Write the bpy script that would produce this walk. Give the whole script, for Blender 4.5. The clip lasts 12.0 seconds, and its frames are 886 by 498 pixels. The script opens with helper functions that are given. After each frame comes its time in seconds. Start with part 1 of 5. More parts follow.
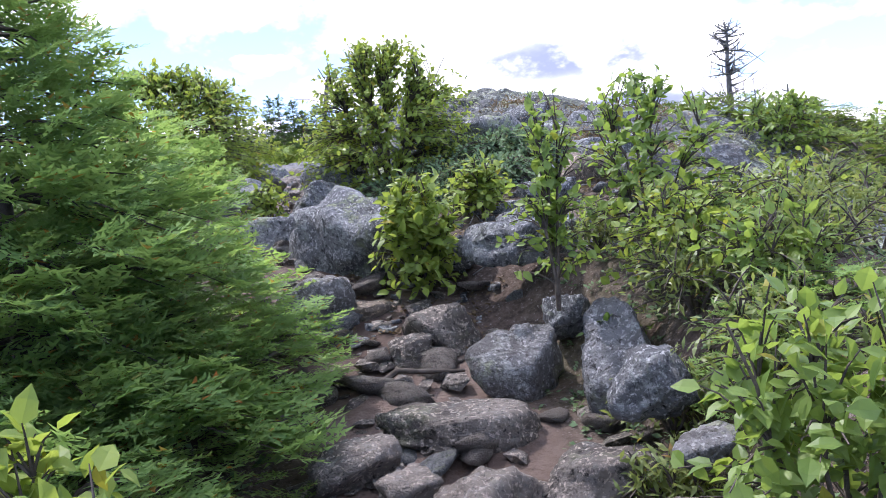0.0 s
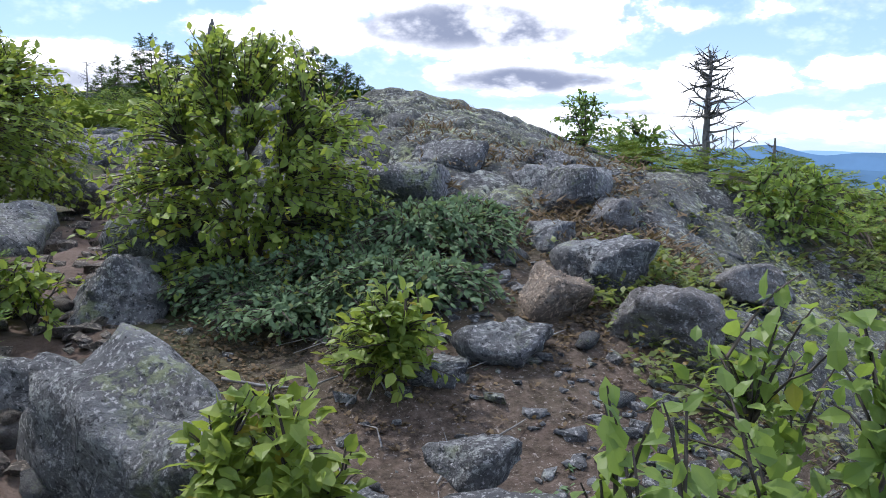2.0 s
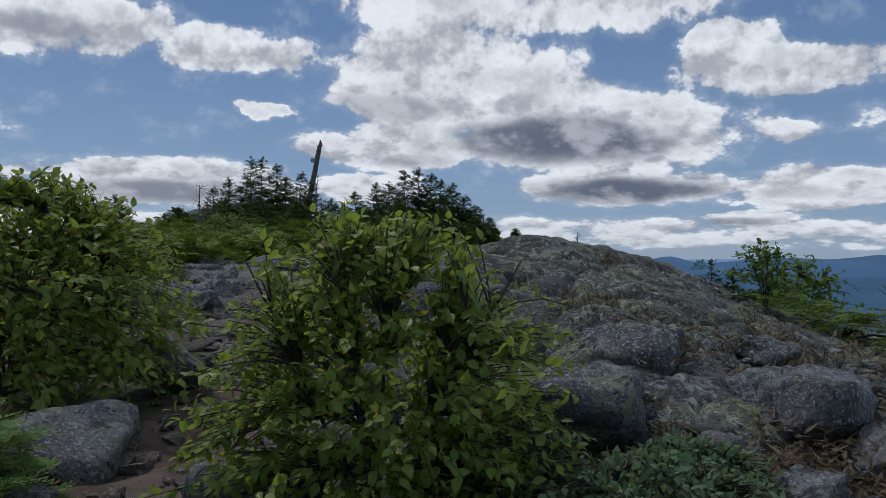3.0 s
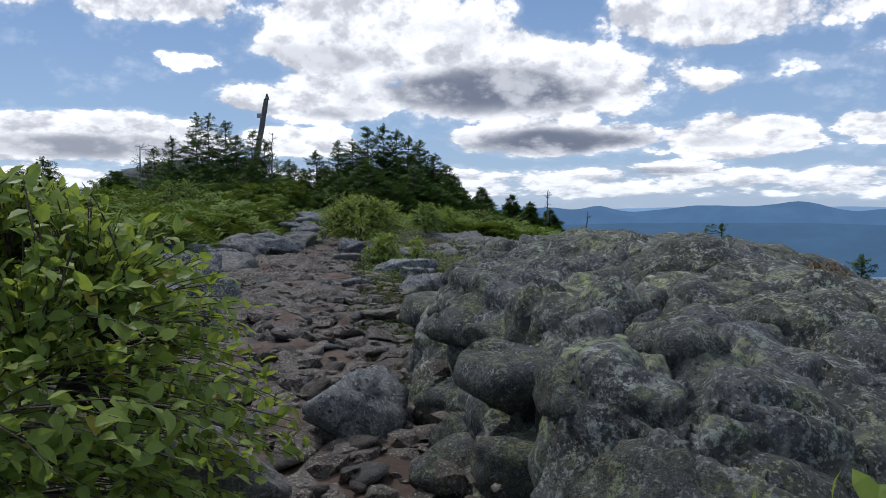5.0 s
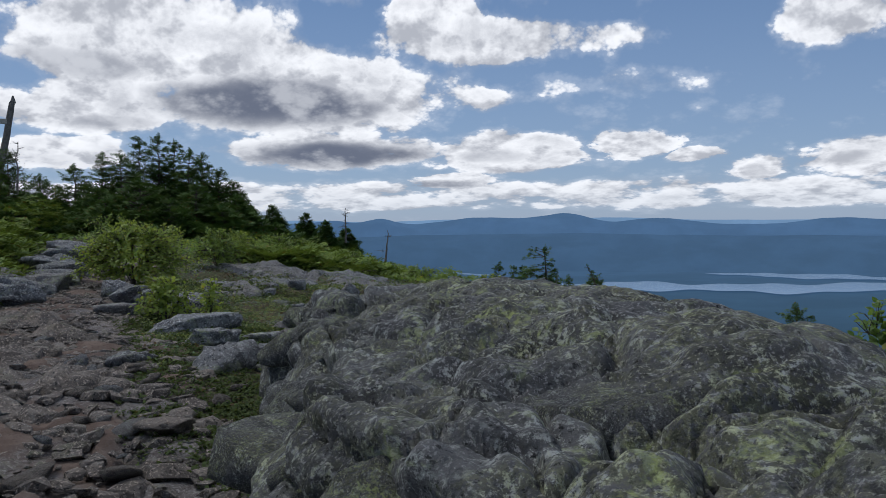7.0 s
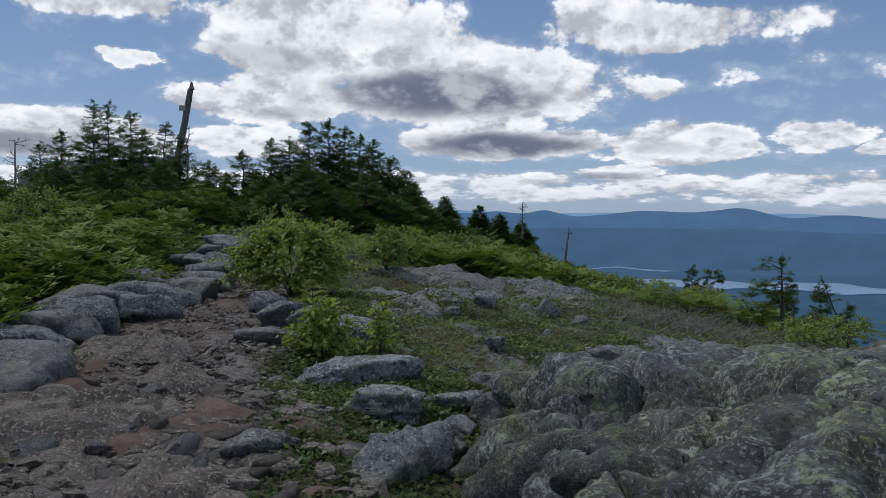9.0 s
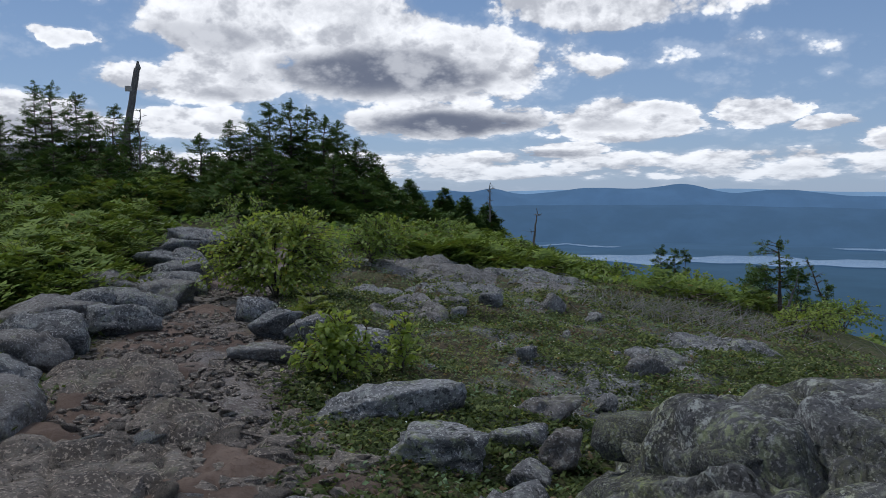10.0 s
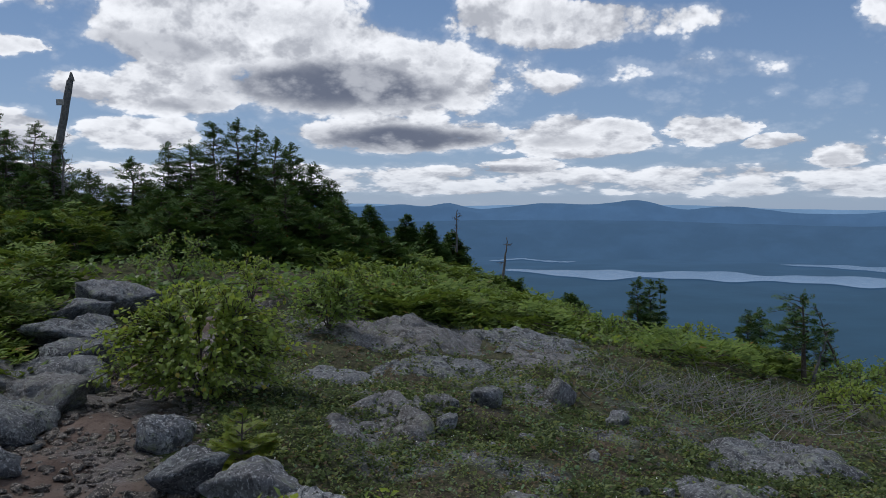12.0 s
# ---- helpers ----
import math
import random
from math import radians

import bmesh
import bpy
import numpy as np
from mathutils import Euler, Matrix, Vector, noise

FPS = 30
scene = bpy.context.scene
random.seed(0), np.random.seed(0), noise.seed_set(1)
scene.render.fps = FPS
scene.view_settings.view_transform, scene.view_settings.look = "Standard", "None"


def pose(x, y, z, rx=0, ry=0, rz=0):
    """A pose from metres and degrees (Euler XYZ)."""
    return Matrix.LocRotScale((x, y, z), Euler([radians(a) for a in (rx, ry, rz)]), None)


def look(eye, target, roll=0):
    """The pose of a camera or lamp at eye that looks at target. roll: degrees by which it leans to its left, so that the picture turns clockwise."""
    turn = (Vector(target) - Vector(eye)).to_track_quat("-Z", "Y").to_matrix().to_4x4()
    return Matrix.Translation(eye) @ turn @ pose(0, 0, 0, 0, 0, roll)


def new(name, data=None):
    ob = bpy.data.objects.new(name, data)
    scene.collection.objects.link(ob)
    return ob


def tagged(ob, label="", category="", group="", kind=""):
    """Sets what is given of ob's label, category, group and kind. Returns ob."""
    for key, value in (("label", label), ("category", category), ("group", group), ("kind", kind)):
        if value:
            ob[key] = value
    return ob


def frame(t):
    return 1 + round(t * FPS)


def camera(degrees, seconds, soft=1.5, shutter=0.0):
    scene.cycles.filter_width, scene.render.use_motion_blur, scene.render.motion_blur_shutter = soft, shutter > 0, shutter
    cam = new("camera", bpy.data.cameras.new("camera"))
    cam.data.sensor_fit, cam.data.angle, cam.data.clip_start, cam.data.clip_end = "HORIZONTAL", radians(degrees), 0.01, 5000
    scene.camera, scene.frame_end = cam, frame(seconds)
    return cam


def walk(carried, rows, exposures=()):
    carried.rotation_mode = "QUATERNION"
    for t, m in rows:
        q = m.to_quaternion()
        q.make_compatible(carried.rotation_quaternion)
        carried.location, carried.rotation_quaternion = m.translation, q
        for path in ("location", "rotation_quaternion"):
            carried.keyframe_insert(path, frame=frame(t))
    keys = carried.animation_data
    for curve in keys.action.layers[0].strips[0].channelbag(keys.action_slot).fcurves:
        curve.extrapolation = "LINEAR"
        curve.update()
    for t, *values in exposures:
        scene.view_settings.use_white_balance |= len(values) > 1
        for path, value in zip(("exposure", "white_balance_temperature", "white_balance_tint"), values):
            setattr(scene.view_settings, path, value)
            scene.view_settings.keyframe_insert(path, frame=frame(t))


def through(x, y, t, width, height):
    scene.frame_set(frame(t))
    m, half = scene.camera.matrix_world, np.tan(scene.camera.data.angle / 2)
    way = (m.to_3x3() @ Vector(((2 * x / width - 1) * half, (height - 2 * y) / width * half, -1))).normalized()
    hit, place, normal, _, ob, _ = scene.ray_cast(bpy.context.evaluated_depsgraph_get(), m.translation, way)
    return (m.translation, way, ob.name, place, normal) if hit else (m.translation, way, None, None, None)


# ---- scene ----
# ---- camera and walk ----
cam = camera(56.0, 12.0, soft=0.8)
PATH = [
    (0, (2.393, 5.577, -1.494), (2.374, 7.572, -1.635), -5.7),
    (0.2, (2.394, 5.815, -1.439), (2.364, 7.807, -1.62), -5),
    (0.5, (2.417, 6.19, -1.345), (2.398, 8.18, -1.547), -4),
    (0.8, (2.48, 6.6, -1.225), (2.586, 8.587, -1.456), -2.9),
    (1, (2.512, 6.873, -1.135), (2.628, 8.859, -1.339), -2.7),
    (1.2, (2.504, 7.098, -1.057), (2.665, 9.086, -1.217), -2.4),
    (1.5, (2.47, 7.379, -0.964), (2.609, 9.366, -1.148), -1.9),
    (1.8, (2.422, 7.666, -0.886), (2.688, 9.634, -1.123), -0.3),
    (2, (2.397, 7.886, -0.829), (2.664, 9.853, -1.077), 0.8),
    (2.2, (2.385, 8.135, -0.762), (2.702, 10.095, -1.006), 0.8),
    (2.5, (2.345, 8.526, -0.663), (2.596, 10.508, -0.754), 0.8),
    (2.8, (2.231, 8.888, -0.568), (2.294, 10.887, -0.561), 0.8),
    (3, (2.147, 9.121, -0.45), (2.182, 11.121, -0.439), 0.8),
    (3.2, (2.072, 9.354, -0.295), (2.114, 11.353, -0.285), 0.5),
    (4, (1.47, 10.2, -0.16), (1.52, 12.2, -0.22), 0.7),
    (4.8, (1.034, 11.14, -0.094), (1.123, 13.132, -0.238), 0.9),
    (5, (0.954, 11.351, -0.099), (1.152, 13.339, -0.201), -0.1),
    (5.5, (0.762, 11.956, -0.078), (1.077, 13.931, -0.108), -0.6),
    (5.7, (0.718, 12.232, -0.057), (1.205, 14.171, -0.085), -0.2),
    (6, (0.696, 12.645, -0.026), (1.377, 14.524, -0.097), 0.5),
    (6.2, (0.734, 12.898, -0.013), (1.469, 14.756, -0.112), 0.5),
    (6.5, (0.846, 13.244, 0.04), (1.585, 15.1, -0.045), 0.6),
    (6.7, (0.895, 13.466, 0.098), (1.621, 15.328, 0.02), 0),
    (8.3, (1.135, 15.715, 0.15), (1.655, 17.645, 0.078), 0.7),
    (8.5, (1.135, 15.925, 0.18), (1.579, 17.873, 0.087), 0.6),
    (8.7, (1.143, 16.165, 0.208), (1.502, 18.129, 0.099), 0.6),
    (9, (1.159, 16.536, 0.238), (1.483, 18.507, 0.143), 0.6),
    (9.2, (1.102, 16.744, 0.257), (1.42, 18.715, 0.14), 0.1),
    (9.5, (0.913, 17.021, 0.284), (1.17, 18.998, 0.126), -0.7),
    (9.7, (0.811, 17.215, 0.301), (1.187, 19.172, 0.13), -0.5),
    (10, (0.749, 17.534, 0.348), (1.194, 19.479, 0.204), -0.2),
    (10.5, (0.78, 18.105, 0.498), (1.306, 20.031, 0.38), 1.4),
    (11, (0.809, 18.61, 0.584), (1.337, 20.535, 0.473), 1),
    (11.5, (0.875, 19.115, 0.685), (1.421, 21.036, 0.575), 0.3),
    (12, (1.027, 19.685, 0.748), (1.575, 21.605, 0.638), 0.3),
]
EXPOSURES = [(0, 1.62, 5950, 22), (0.5, 2.0, 5950, 21), (1.0, 1.42, 5950, 20), (1.5, 1.35, 6000, 18), (2.0, 0.88, 6050, 14), (2.5, 0.44, 6100, 11), (2.75, -0.2, 6100, 10), (3.0, -0.66, 6000, 10), (3.2, -0.62, 6000, 10), (4.0, -0.15, 6000, 10), (4.8, 0.2, 6150, 11), (5.0, -0.08, 6150, 11), (5.5, -0.7, 6000, 10), (6.0, -0.65, 6000, 10), (6.5, -0.38, 6150, 11), (8.3, -0.47, 6150, 11), (9.0, -0.4, 6150, 11), (9.5, -0.15, 6150, 11), (10.5, -0.48, 6150, 11), (12, -0.45, 6150, 11)]
walk(cam, [(t, look(eye, target, roll)) for t, eye, target, roll in PATH], EXPOSURES)

# ---- world and sun ----
SUN_AZ, SUN_EL = -42.0, 57.0          # degrees clockwise from +y, and above the horizon


def link(tree, a, ao, b, bi):
    tree.links.new(a.outputs[ao], b.inputs[bi])


def math_node(tree, op, a, b=0.0, c=None, clamp=False):
    n = tree.nodes.new("ShaderNodeMath")
    n.operation, n.use_clamp = op, clamp
    for i, v in enumerate((a, b, c)):
        if v is None:
            continue
        if isinstance(v, (int, float)):
            n.inputs[i].default_value = v
        else:
            tree.links.new(v, n.inputs[i])
    return n.outputs[0]


def range_node(tree, v, a, b, c=0.0, d=1.0):
    n = tree.nodes.new("ShaderNodeMapRange")
    n.interpolation_type = "SMOOTHSTEP"
    tree.links.new(v, n.inputs["Value"])
    for k, x in (("From Min", a), ("From Max", b), ("To Min", c), ("To Max", d)):
        n.inputs[k].default_value = x
    return n.outputs[0]


def noise_node(tree, vec, scale, detail=4.0, rough=0.55, distort=0.0):
    n = tree.nodes.new("ShaderNodeTexNoise")
    n.inputs["Scale"].default_value, n.inputs["Detail"].default_value = scale, detail
    n.inputs["Roughness"].default_value, n.inputs["Distortion"].default_value = rough, distort
    if vec is not None:
        tree.links.new(vec, n.inputs["Vector"])
    return n.outputs["Fac"]


def mix_node(tree, fac, a, b):
    n = tree.nodes.new("ShaderNodeMix")
    n.data_type = "RGBA"
    for i, v in ((0, fac), (6, a), (7, b)):
        if isinstance(v, (int, float)):
            n.inputs[i].default_value = v
        elif isinstance(v, tuple):
            n.inputs[i].default_value = (*v, 1.0)
        else:
            tree.links.new(v, n.inputs[i])
    return n.outputs[2]


def build_sky():
    world = bpy.data.worlds.new("sky")
    scene.world = world
    world.use_nodes = True
    t = world.node_tree
    t.nodes.clear()
    out, bg = t.nodes.new("ShaderNodeOutputWorld"), t.nodes.new("ShaderNodeBackground")
    sky = t.nodes.new("ShaderNodeTexSky")
    sky.sky_type, sky.sun_disc = "NISHITA", False
    sky.sun_elevation, sky.sun_rotation = radians(SUN_EL), radians(SUN_AZ)
    sky.altitude, sky.air_density, sky.dust_density, sky.ozone_density = 1000.0, 1.0, 0.25, 2.0
    co = t.nodes.new("ShaderNodeTexCoord")
    sep = t.nodes.new("ShaderNodeSeparateXYZ")
    t.links.new(co.outputs["Generated"], sep.inputs[0])
    x, y, z = sep.outputs
    a = math_node(t, "ARCTAN2", x, y)
    e = math_node(t, "ARCSINE", z)
    # clouds shrink and flatten towards the horizon
    u = math_node(t, "MULTIPLY", a, 9.0)
    v = math_node(t, "MULTIPLY", math_node(t, "LOGARITHM", math_node(t, "ADD", math_node(t, "MAXIMUM", z, -0.02), 0.085), math.e), 3.3)

    def at(du, dv):
        com = t.nodes.new("ShaderNodeCombineXYZ")
        t.links.new(math_node(t, "ADD", u, du), com.inputs[0])
        t.links.new(math_node(t, "ADD", v, dv), com.inputs[1])
        com.inputs[2].default_value = 4.7
        return com.outputs[0]

    # crinkled directions, so that no cloud has a smooth outline
    warp = math_node(t, "MULTIPLY", math_node(t, "SUBTRACT", noise_node(t, at(3.3, 0), 1.2, 6, 0.6), 0.5), 0.16)
    warp2 = math_node(t, "MULTIPLY", math_node(t, "SUBTRACT", noise_node(t, at(0, 7.7), 1.2, 6, 0.6), 0.5), 0.5)
    aw = math_node(t, "ADD", a, warp)
    ew = math_node(t, "ADD", e, math_node(t, "MULTIPLY", warp2, math_node(t, "ADD", math_node(t, "MULTIPLY", math_node(t, "MAXIMUM", e, 0.0), 0.35), 0.012)))

    def blob(az, el, wa, we, gain=1.0):
        da = math_node(t, "DIVIDE", math_node(t, "SUBTRACT", aw, radians(az)), radians(wa))
        de = math_node(t, "DIVIDE", math_node(t, "SUBTRACT", ew, radians(el)), radians(we))
        r = math_node(t, "ADD", math_node(t, "MULTIPLY", da, da), math_node(t, "MULTIPLY", de, de))
        return range_node(t, r, 1.7, 0.1, 0.0, gain)

    def total(parts):
        out = parts[0]
        for p in parts[1:]:
            out = math_node(t, "MAXIMUM", out, p)
        return out

    def texture(du, dv, detail):
        n = noise_node(t, at(du, dv), 0.95, detail, 0.6, 0.1)
        vor = t.nodes.new("ShaderNodeTexVoronoi")
        vor.feature = "SMOOTH_F1"
        vor.inputs["Scale"].default_value, vor.inputs["Detail"].default_value = 1.7, 4.0
        vor.inputs["Roughness"].default_value, vor.inputs["Smoothness"].default_value = 0.6, 0.25
        t.links.new(at(du, dv), vor.inputs["Vector"])
        puff = math_node(t, "SUBTRACT", 1.36, vor.outputs["Distance"])
        return math_node(t, "ADD", math_node(t, "MULTIPLY", math_node(t, "SUBTRACT", n, 0.5), 1.5), math_node(t, "MULTIPLY", puff, 0.75))

    here, above = texture(0, 0, 10), texture(-0.05, 0.22, 7)
    masses = total([blob(1.5, 11.5, 9.5, 4.2), blob(11, 8.6, 11, 3.4), blob(-3, 7.2, 6, 1.8), blob(25, 11.9, 8.5, 1.6, 0.9), blob(20, 13.2, 4, 1.8), blob(21, 8.2, 7, 0.9, 0.62),
                    blob(33, 9.0, 8, 0.9, 0.34), blob(45.5, 12.6, 4.5, 2.2, 0.85), blob(-23.5, 13.8, 6.5, 2.3, 0.95), blob(-12.5, 13.2, 5, 1.7, 0.8), blob(-11.5, 9.2, 1.8, 0.7, 0.75),
                    blob(13, 4.7, 7, 1.4), blob(24.5, 4.4, 5.8, 1.5), blob(21.5, 2.5, 3, 0.6, 0.9), blob(33.5, 4.8, 2.6, 1.0, 0.85), blob(37.5, 4.0, 1.8, 0.4, 0.75),
                    blob(41.5, 3.0, 2.2, 0.8, 0.85), blob(47, 3.6, 3.4, 1.3, 0.95), blob(-17, 4.3, 10, 1.7), blob(-4, 4.4, 5, 1.2, 0.9), blob(-32, 7, 5, 3, 0.8), blob(58, 9, 7, 4, 0.8),
                    blob(6, 17.5, 15, 3.2, 0.9), blob(30, 19, 8, 2.6, 0.75)])
    band = math_node(t, "MULTIPLY", range_node(t, e, radians(0.25), radians(0.9)), range_node(t, e, radians(3.1), radians(2.0), 0.0, 0.66))
    high = range_node(t, z, 0.30, 0.50, 0.0, 0.50)
    lift = math_node(t, "MAXIMUM", math_node(t, "MAXIMUM", masses, band), high)
    dens = math_node(t, "ADD", math_node(t, "SUBTRACT", math_node(t, "MULTIPLY", lift, 1.25), 0.62), here)
    cover = range_node(t, dens, -0.06, 0.24)
    cover = math_node(t, "MAXIMUM", cover, math_node(t, "MULTIPLY", range_node(t, dens, -0.40, 0.10), 0.22))
    belly = total([blob(9, 7.8, 8, 1.7), blob(13.2, 4.4, 6, 1.0), blob(-3, 9.9, 4.5, 1.0, 0.75), blob(-1.5, 6.3, 3.5, 0.55, 0.7), blob(5.5, 4.6, 2, 0.5, 0.6), blob(-17.5, 3.8, 9, 0.9, 0.85), blob(-25, 13.8, 4, 0.9, 0.75),
                   blob(20.5, 2.35, 2.2, 0.3, 0.8), blob(23.5, 4.2, 3, 0.5, 0.55), blob(41.5, 2.9, 1.3, 0.4, 0.6), blob(47, 3.5, 2, 0.5, 0.6)])
    side = range_node(t, math_node(t, "SUBTRACT", above, here), -0.34, 0.46, 0.0, 0.62)
    folds = math_node(t, "MULTIPLY", range_node(t, noise_node(t, at(5.1, 2.2), 1.5, 9, 0.62, 0.2), 0.36, 0.70), range_node(t, dens, 0.1, 0.9, 0.0, 0.5))
    side = math_node(t, "MAXIMUM", side, folds)
    streak = range_node(t, here, 0.5, -0.1, 0.6, 1.0)
    low_rows = math_node(t, "MULTIPLY", math_node(t, "MULTIPLY", range_node(t, e, radians(3.4), radians(2.4)), range_node(t, math_node(t, "SUBTRACT", above, here), 0.0, 0.25)), 0.45)
    shade = math_node(t, "MAXIMUM", math_node(t, "MAXIMUM", side, low_rows), math_node(t, "MULTIPLY", belly, streak))
    cloud = mix_node(t, shade, mix_node(t, range_node(t, dens, 0.0, 0.30), (0.80, 0.83, 0.88), (1.0, 1.0, 1.0)), (0.15, 0.17, 0.225))
    gain = t.nodes.new("ShaderNodeVectorMath")
    gain.operation, gain.inputs[3].default_value = "SCALE", 13.6
    t.links.new(cloud, gain.inputs[0])
    low = range_node(t, z, 0.0, 0.05, 0.70, 1.0)
    # clear air: deep above, milky blue low down
    clear = mix_node(t, range_node(t, z, 0.0, 0.42), (3.6, 5.1, 7.5), (1.45, 2.8, 5.5))
    air = mix_node(t, 0.72, sky.outputs[0], clear)
    haze = mix_node(t, math_node(t, "MULTIPLY", cover, low), air, gain.outputs[0])
    t.links.new(haze, bg.inputs["Color"])
    bg.inputs["Strength"].default_value = 0.095
    link(t, bg, 0, out, 0)


build_sky()
sun = new("sun", bpy.data.lights.new("sun", "SUN"))
sun.data.energy, sun.data.angle, sun.data.color = 2.1, radians(2.0), (1.0, 0.95, 0.87)
az, el = radians(SUN_AZ), radians(SUN_EL)
sun.matrix_world = look((0, 0, 40), (-math.sin(az) * math.cos(el), -math.cos(az) * math.cos(el), 40 - math.sin(el)))
# ---- materials ----
def material(name, rough=0.8, spec=0.3):
    m = bpy.data.materials.new(name)
    m.use_nodes = True
    t = m.node_tree
    p = t.nodes["Principled BSDF"]
    p.inputs["Roughness"].default_value = rough
    p.inputs["Specular IOR Level"].default_value = spec
    return m, t, p


def coords(t, kind="Object"):
    return t.nodes.new("ShaderNodeTexCoord").outputs[kind]


def bump(t, p, height, strength, distance):
    b = t.nodes.new("ShaderNodeBump")
    b.inputs["Strength"].default_value, b.inputs["Distance"].default_value = strength, distance
    t.links.new(height, b.inputs["Height"])
    t.links.new(b.outputs[0], p.inputs["Normal"])


def rock_colour(t, vec, tone=1.0, warm=0.0, lichen=1.0):
    c = lambda r, g, b: (r * tone * (1 + 0.5 * warm), g * tone, b * tone * (1 - 0.45 * warm))
    base = mix_node(t, range_node(t, noise_node(t, vec, 3.0, 6, 0.6), 0.35, 0.65), c(0.08, 0.082, 0.087), c(0.19, 0.195, 0.203))
    flecks = noise_node(t, vec, 55.0, 3, 0.7)
    base = mix_node(t, range_node(t, flecks, 0.53, 0.63), base, c(0.37, 0.375, 0.38))
    base = mix_node(t, range_node(t, noise_node(t, vec, 34.0, 4, 0.7), 0.55, 0.67), base, c(0.03, 0.032, 0.035))
    blot = math_node(t, "MULTIPLY", range_node(t, noise_node(t, vec, 19.0, 8, 0.8, 0.0), 0.51, 0.58), range_node(t, noise_node(t, vec, 4.0, 4, 0.6), 0.40, 0.60))
    base = mix_node(t, math_node(t, "MULTIPLY", blot, 0.75 * lichen), base, (0.36, 0.385, 0.37))
    green = math_node(t, "MULTIPLY", range_node(t, noise_node(t, vec, 2.3, 6, 0.65, 0.8), 0.52, 0.66), range_node(t, noise_node(t, vec, 26.0, 3, 0.6), 0.42, 0.58))
    base = mix_node(t, math_node(t, "MULTIPLY", green, 0.7 * lichen), base, (0.26, 0.30, 0.16))
    spots = t.nodes.new("ShaderNodeTexVoronoi")
    spots.inputs["Scale"].default_value, spots.inputs["Detail"].default_value, spots.inputs["Roughness"].default_value = 17.0, 2.0, 0.7
    t.links.new(vec, spots.inputs["Vector"])
    crust = math_node(t, "MULTIPLY", range_node(t, spots.outputs["Distance"], 0.52, 0.40), range_node(t, noise_node(t, vec, 5.5, 6, 0.7), 0.46, 0.54))
    base = mix_node(t, math_node(t, "MULTIPLY", crust, 0.8 * lichen), base, (0.40, 0.43, 0.41))
    black = range_node(t, noise_node(t, vec, 6.0, 7, 0.74, 0.6), 0.545, 0.60)
    return mix_node(t, math_node(t, "MULTIPLY", black, 0.7 * lichen), base, (0.035, 0.037, 0.04))


def rock_material(name, tone=1.0, warm=0.0, lichen=1.0, moss=0.0):
    m, t, p = material(name, 0.88, 0.25)
    vec = coords(t)
    info = t.nodes.new("ShaderNodeObjectInfo")
    off = t.nodes.new("ShaderNodeVectorMath")
    off.operation = "ADD"
    com = t.nodes.new("ShaderNodeCombineXYZ")
    shift = math_node(t, "MULTIPLY", info.outputs["Random"], 37.0)
    t.links.new(shift, com.inputs[0])
    t.links.new(shift, com.inputs[1])
    t.links.new(vec, off.inputs[0])
    t.links.new(com.outputs[0], off.inputs[1])
    v = off.outputs[0]
    col = rock_colour(t, v, tone, warm, lichen)
    if moss:
        film = math_node(t, "MULTIPLY", range_node(t, noise_node(t, v, 1.3, 6, 0.65, 0.5), 0.36, 0.62), range_node(t, noise_node(t, v, 30.0, 4, 0.7), 0.40, 0.56))
        wash = t.nodes.new("ShaderNodeVectorMath")
        wash.operation = "MULTIPLY"
        t.links.new(col, wash.inputs[0])
        t.links.new(mix_node(t, math_node(t, "MULTIPLY", film, moss), (1, 1, 1), (1.2, 1.22, 0.80)), wash.inputs[1])
        col = wash.outputs[0]
    tint = mix_node(t, math_node(t, "MULTIPLY", range_node(t, info.outputs["Random"], 0.55, 1.0), 0.0 if moss else 0.35), col, (0.20, 0.17, 0.145))
    t.links.new(tint, p.inputs["Base Color"])
    h = math_node(t, "ADD", noise_node(t, v, 14.0, 8, 0.68), math_node(t, "MULTIPLY", noise_node(t, v, 70.0, 4, 0.7), 0.35))
    bump(t, p, h, 1.0, 0.028 if moss else 0.055)
    return m


def leaf_material(name, dark, light, old=None, gloss=0.45, through=0.5):
    m, t, p = material(name, gloss, 0.35 if gloss < 0.6 else 0.12)
    isl = t.nodes.new("ShaderNodeNewGeometry").outputs["Random Per Island"]
    vec = coords(t)
    patch = noise_node(t, vec, 4.0, 3, 0.6)
    f = math_node(t, "ADD", math_node(t, "MULTIPLY", isl, 0.65), math_node(t, "MULTIPLY", patch, 0.5), clamp=True)
    col = mix_node(t, f, dark, light)
    if old:
        col = mix_node(t, range_node(t, isl, 0.965, 0.99), col, old)
    vein = noise_node(t, vec, 90.0, 2, 0.5)
    t.links.new(mix_node(t, math_node(t, "MULTIPLY", vein, 0.25), col, dark), p.inputs["Base Color"])
    tr = t.nodes.new("ShaderNodeBsdfTranslucent")
    gain = mix_node(t, 0.45, col, (light[0] * 1.25, light[1] * 1.2, light[2] * 0.6))
    t.links.new(gain, tr.inputs["Color"])
    mx = t.nodes.new("ShaderNodeMixShader")
    mx.inputs[0].default_value = through
    t.links.new(p.outputs[0], mx.inputs[1])
    t.links.new(tr.outputs[0], mx.inputs[2])
    t.links.new(mx.outputs[0], t.nodes["Material Output"].inputs["Surface"])
    return m


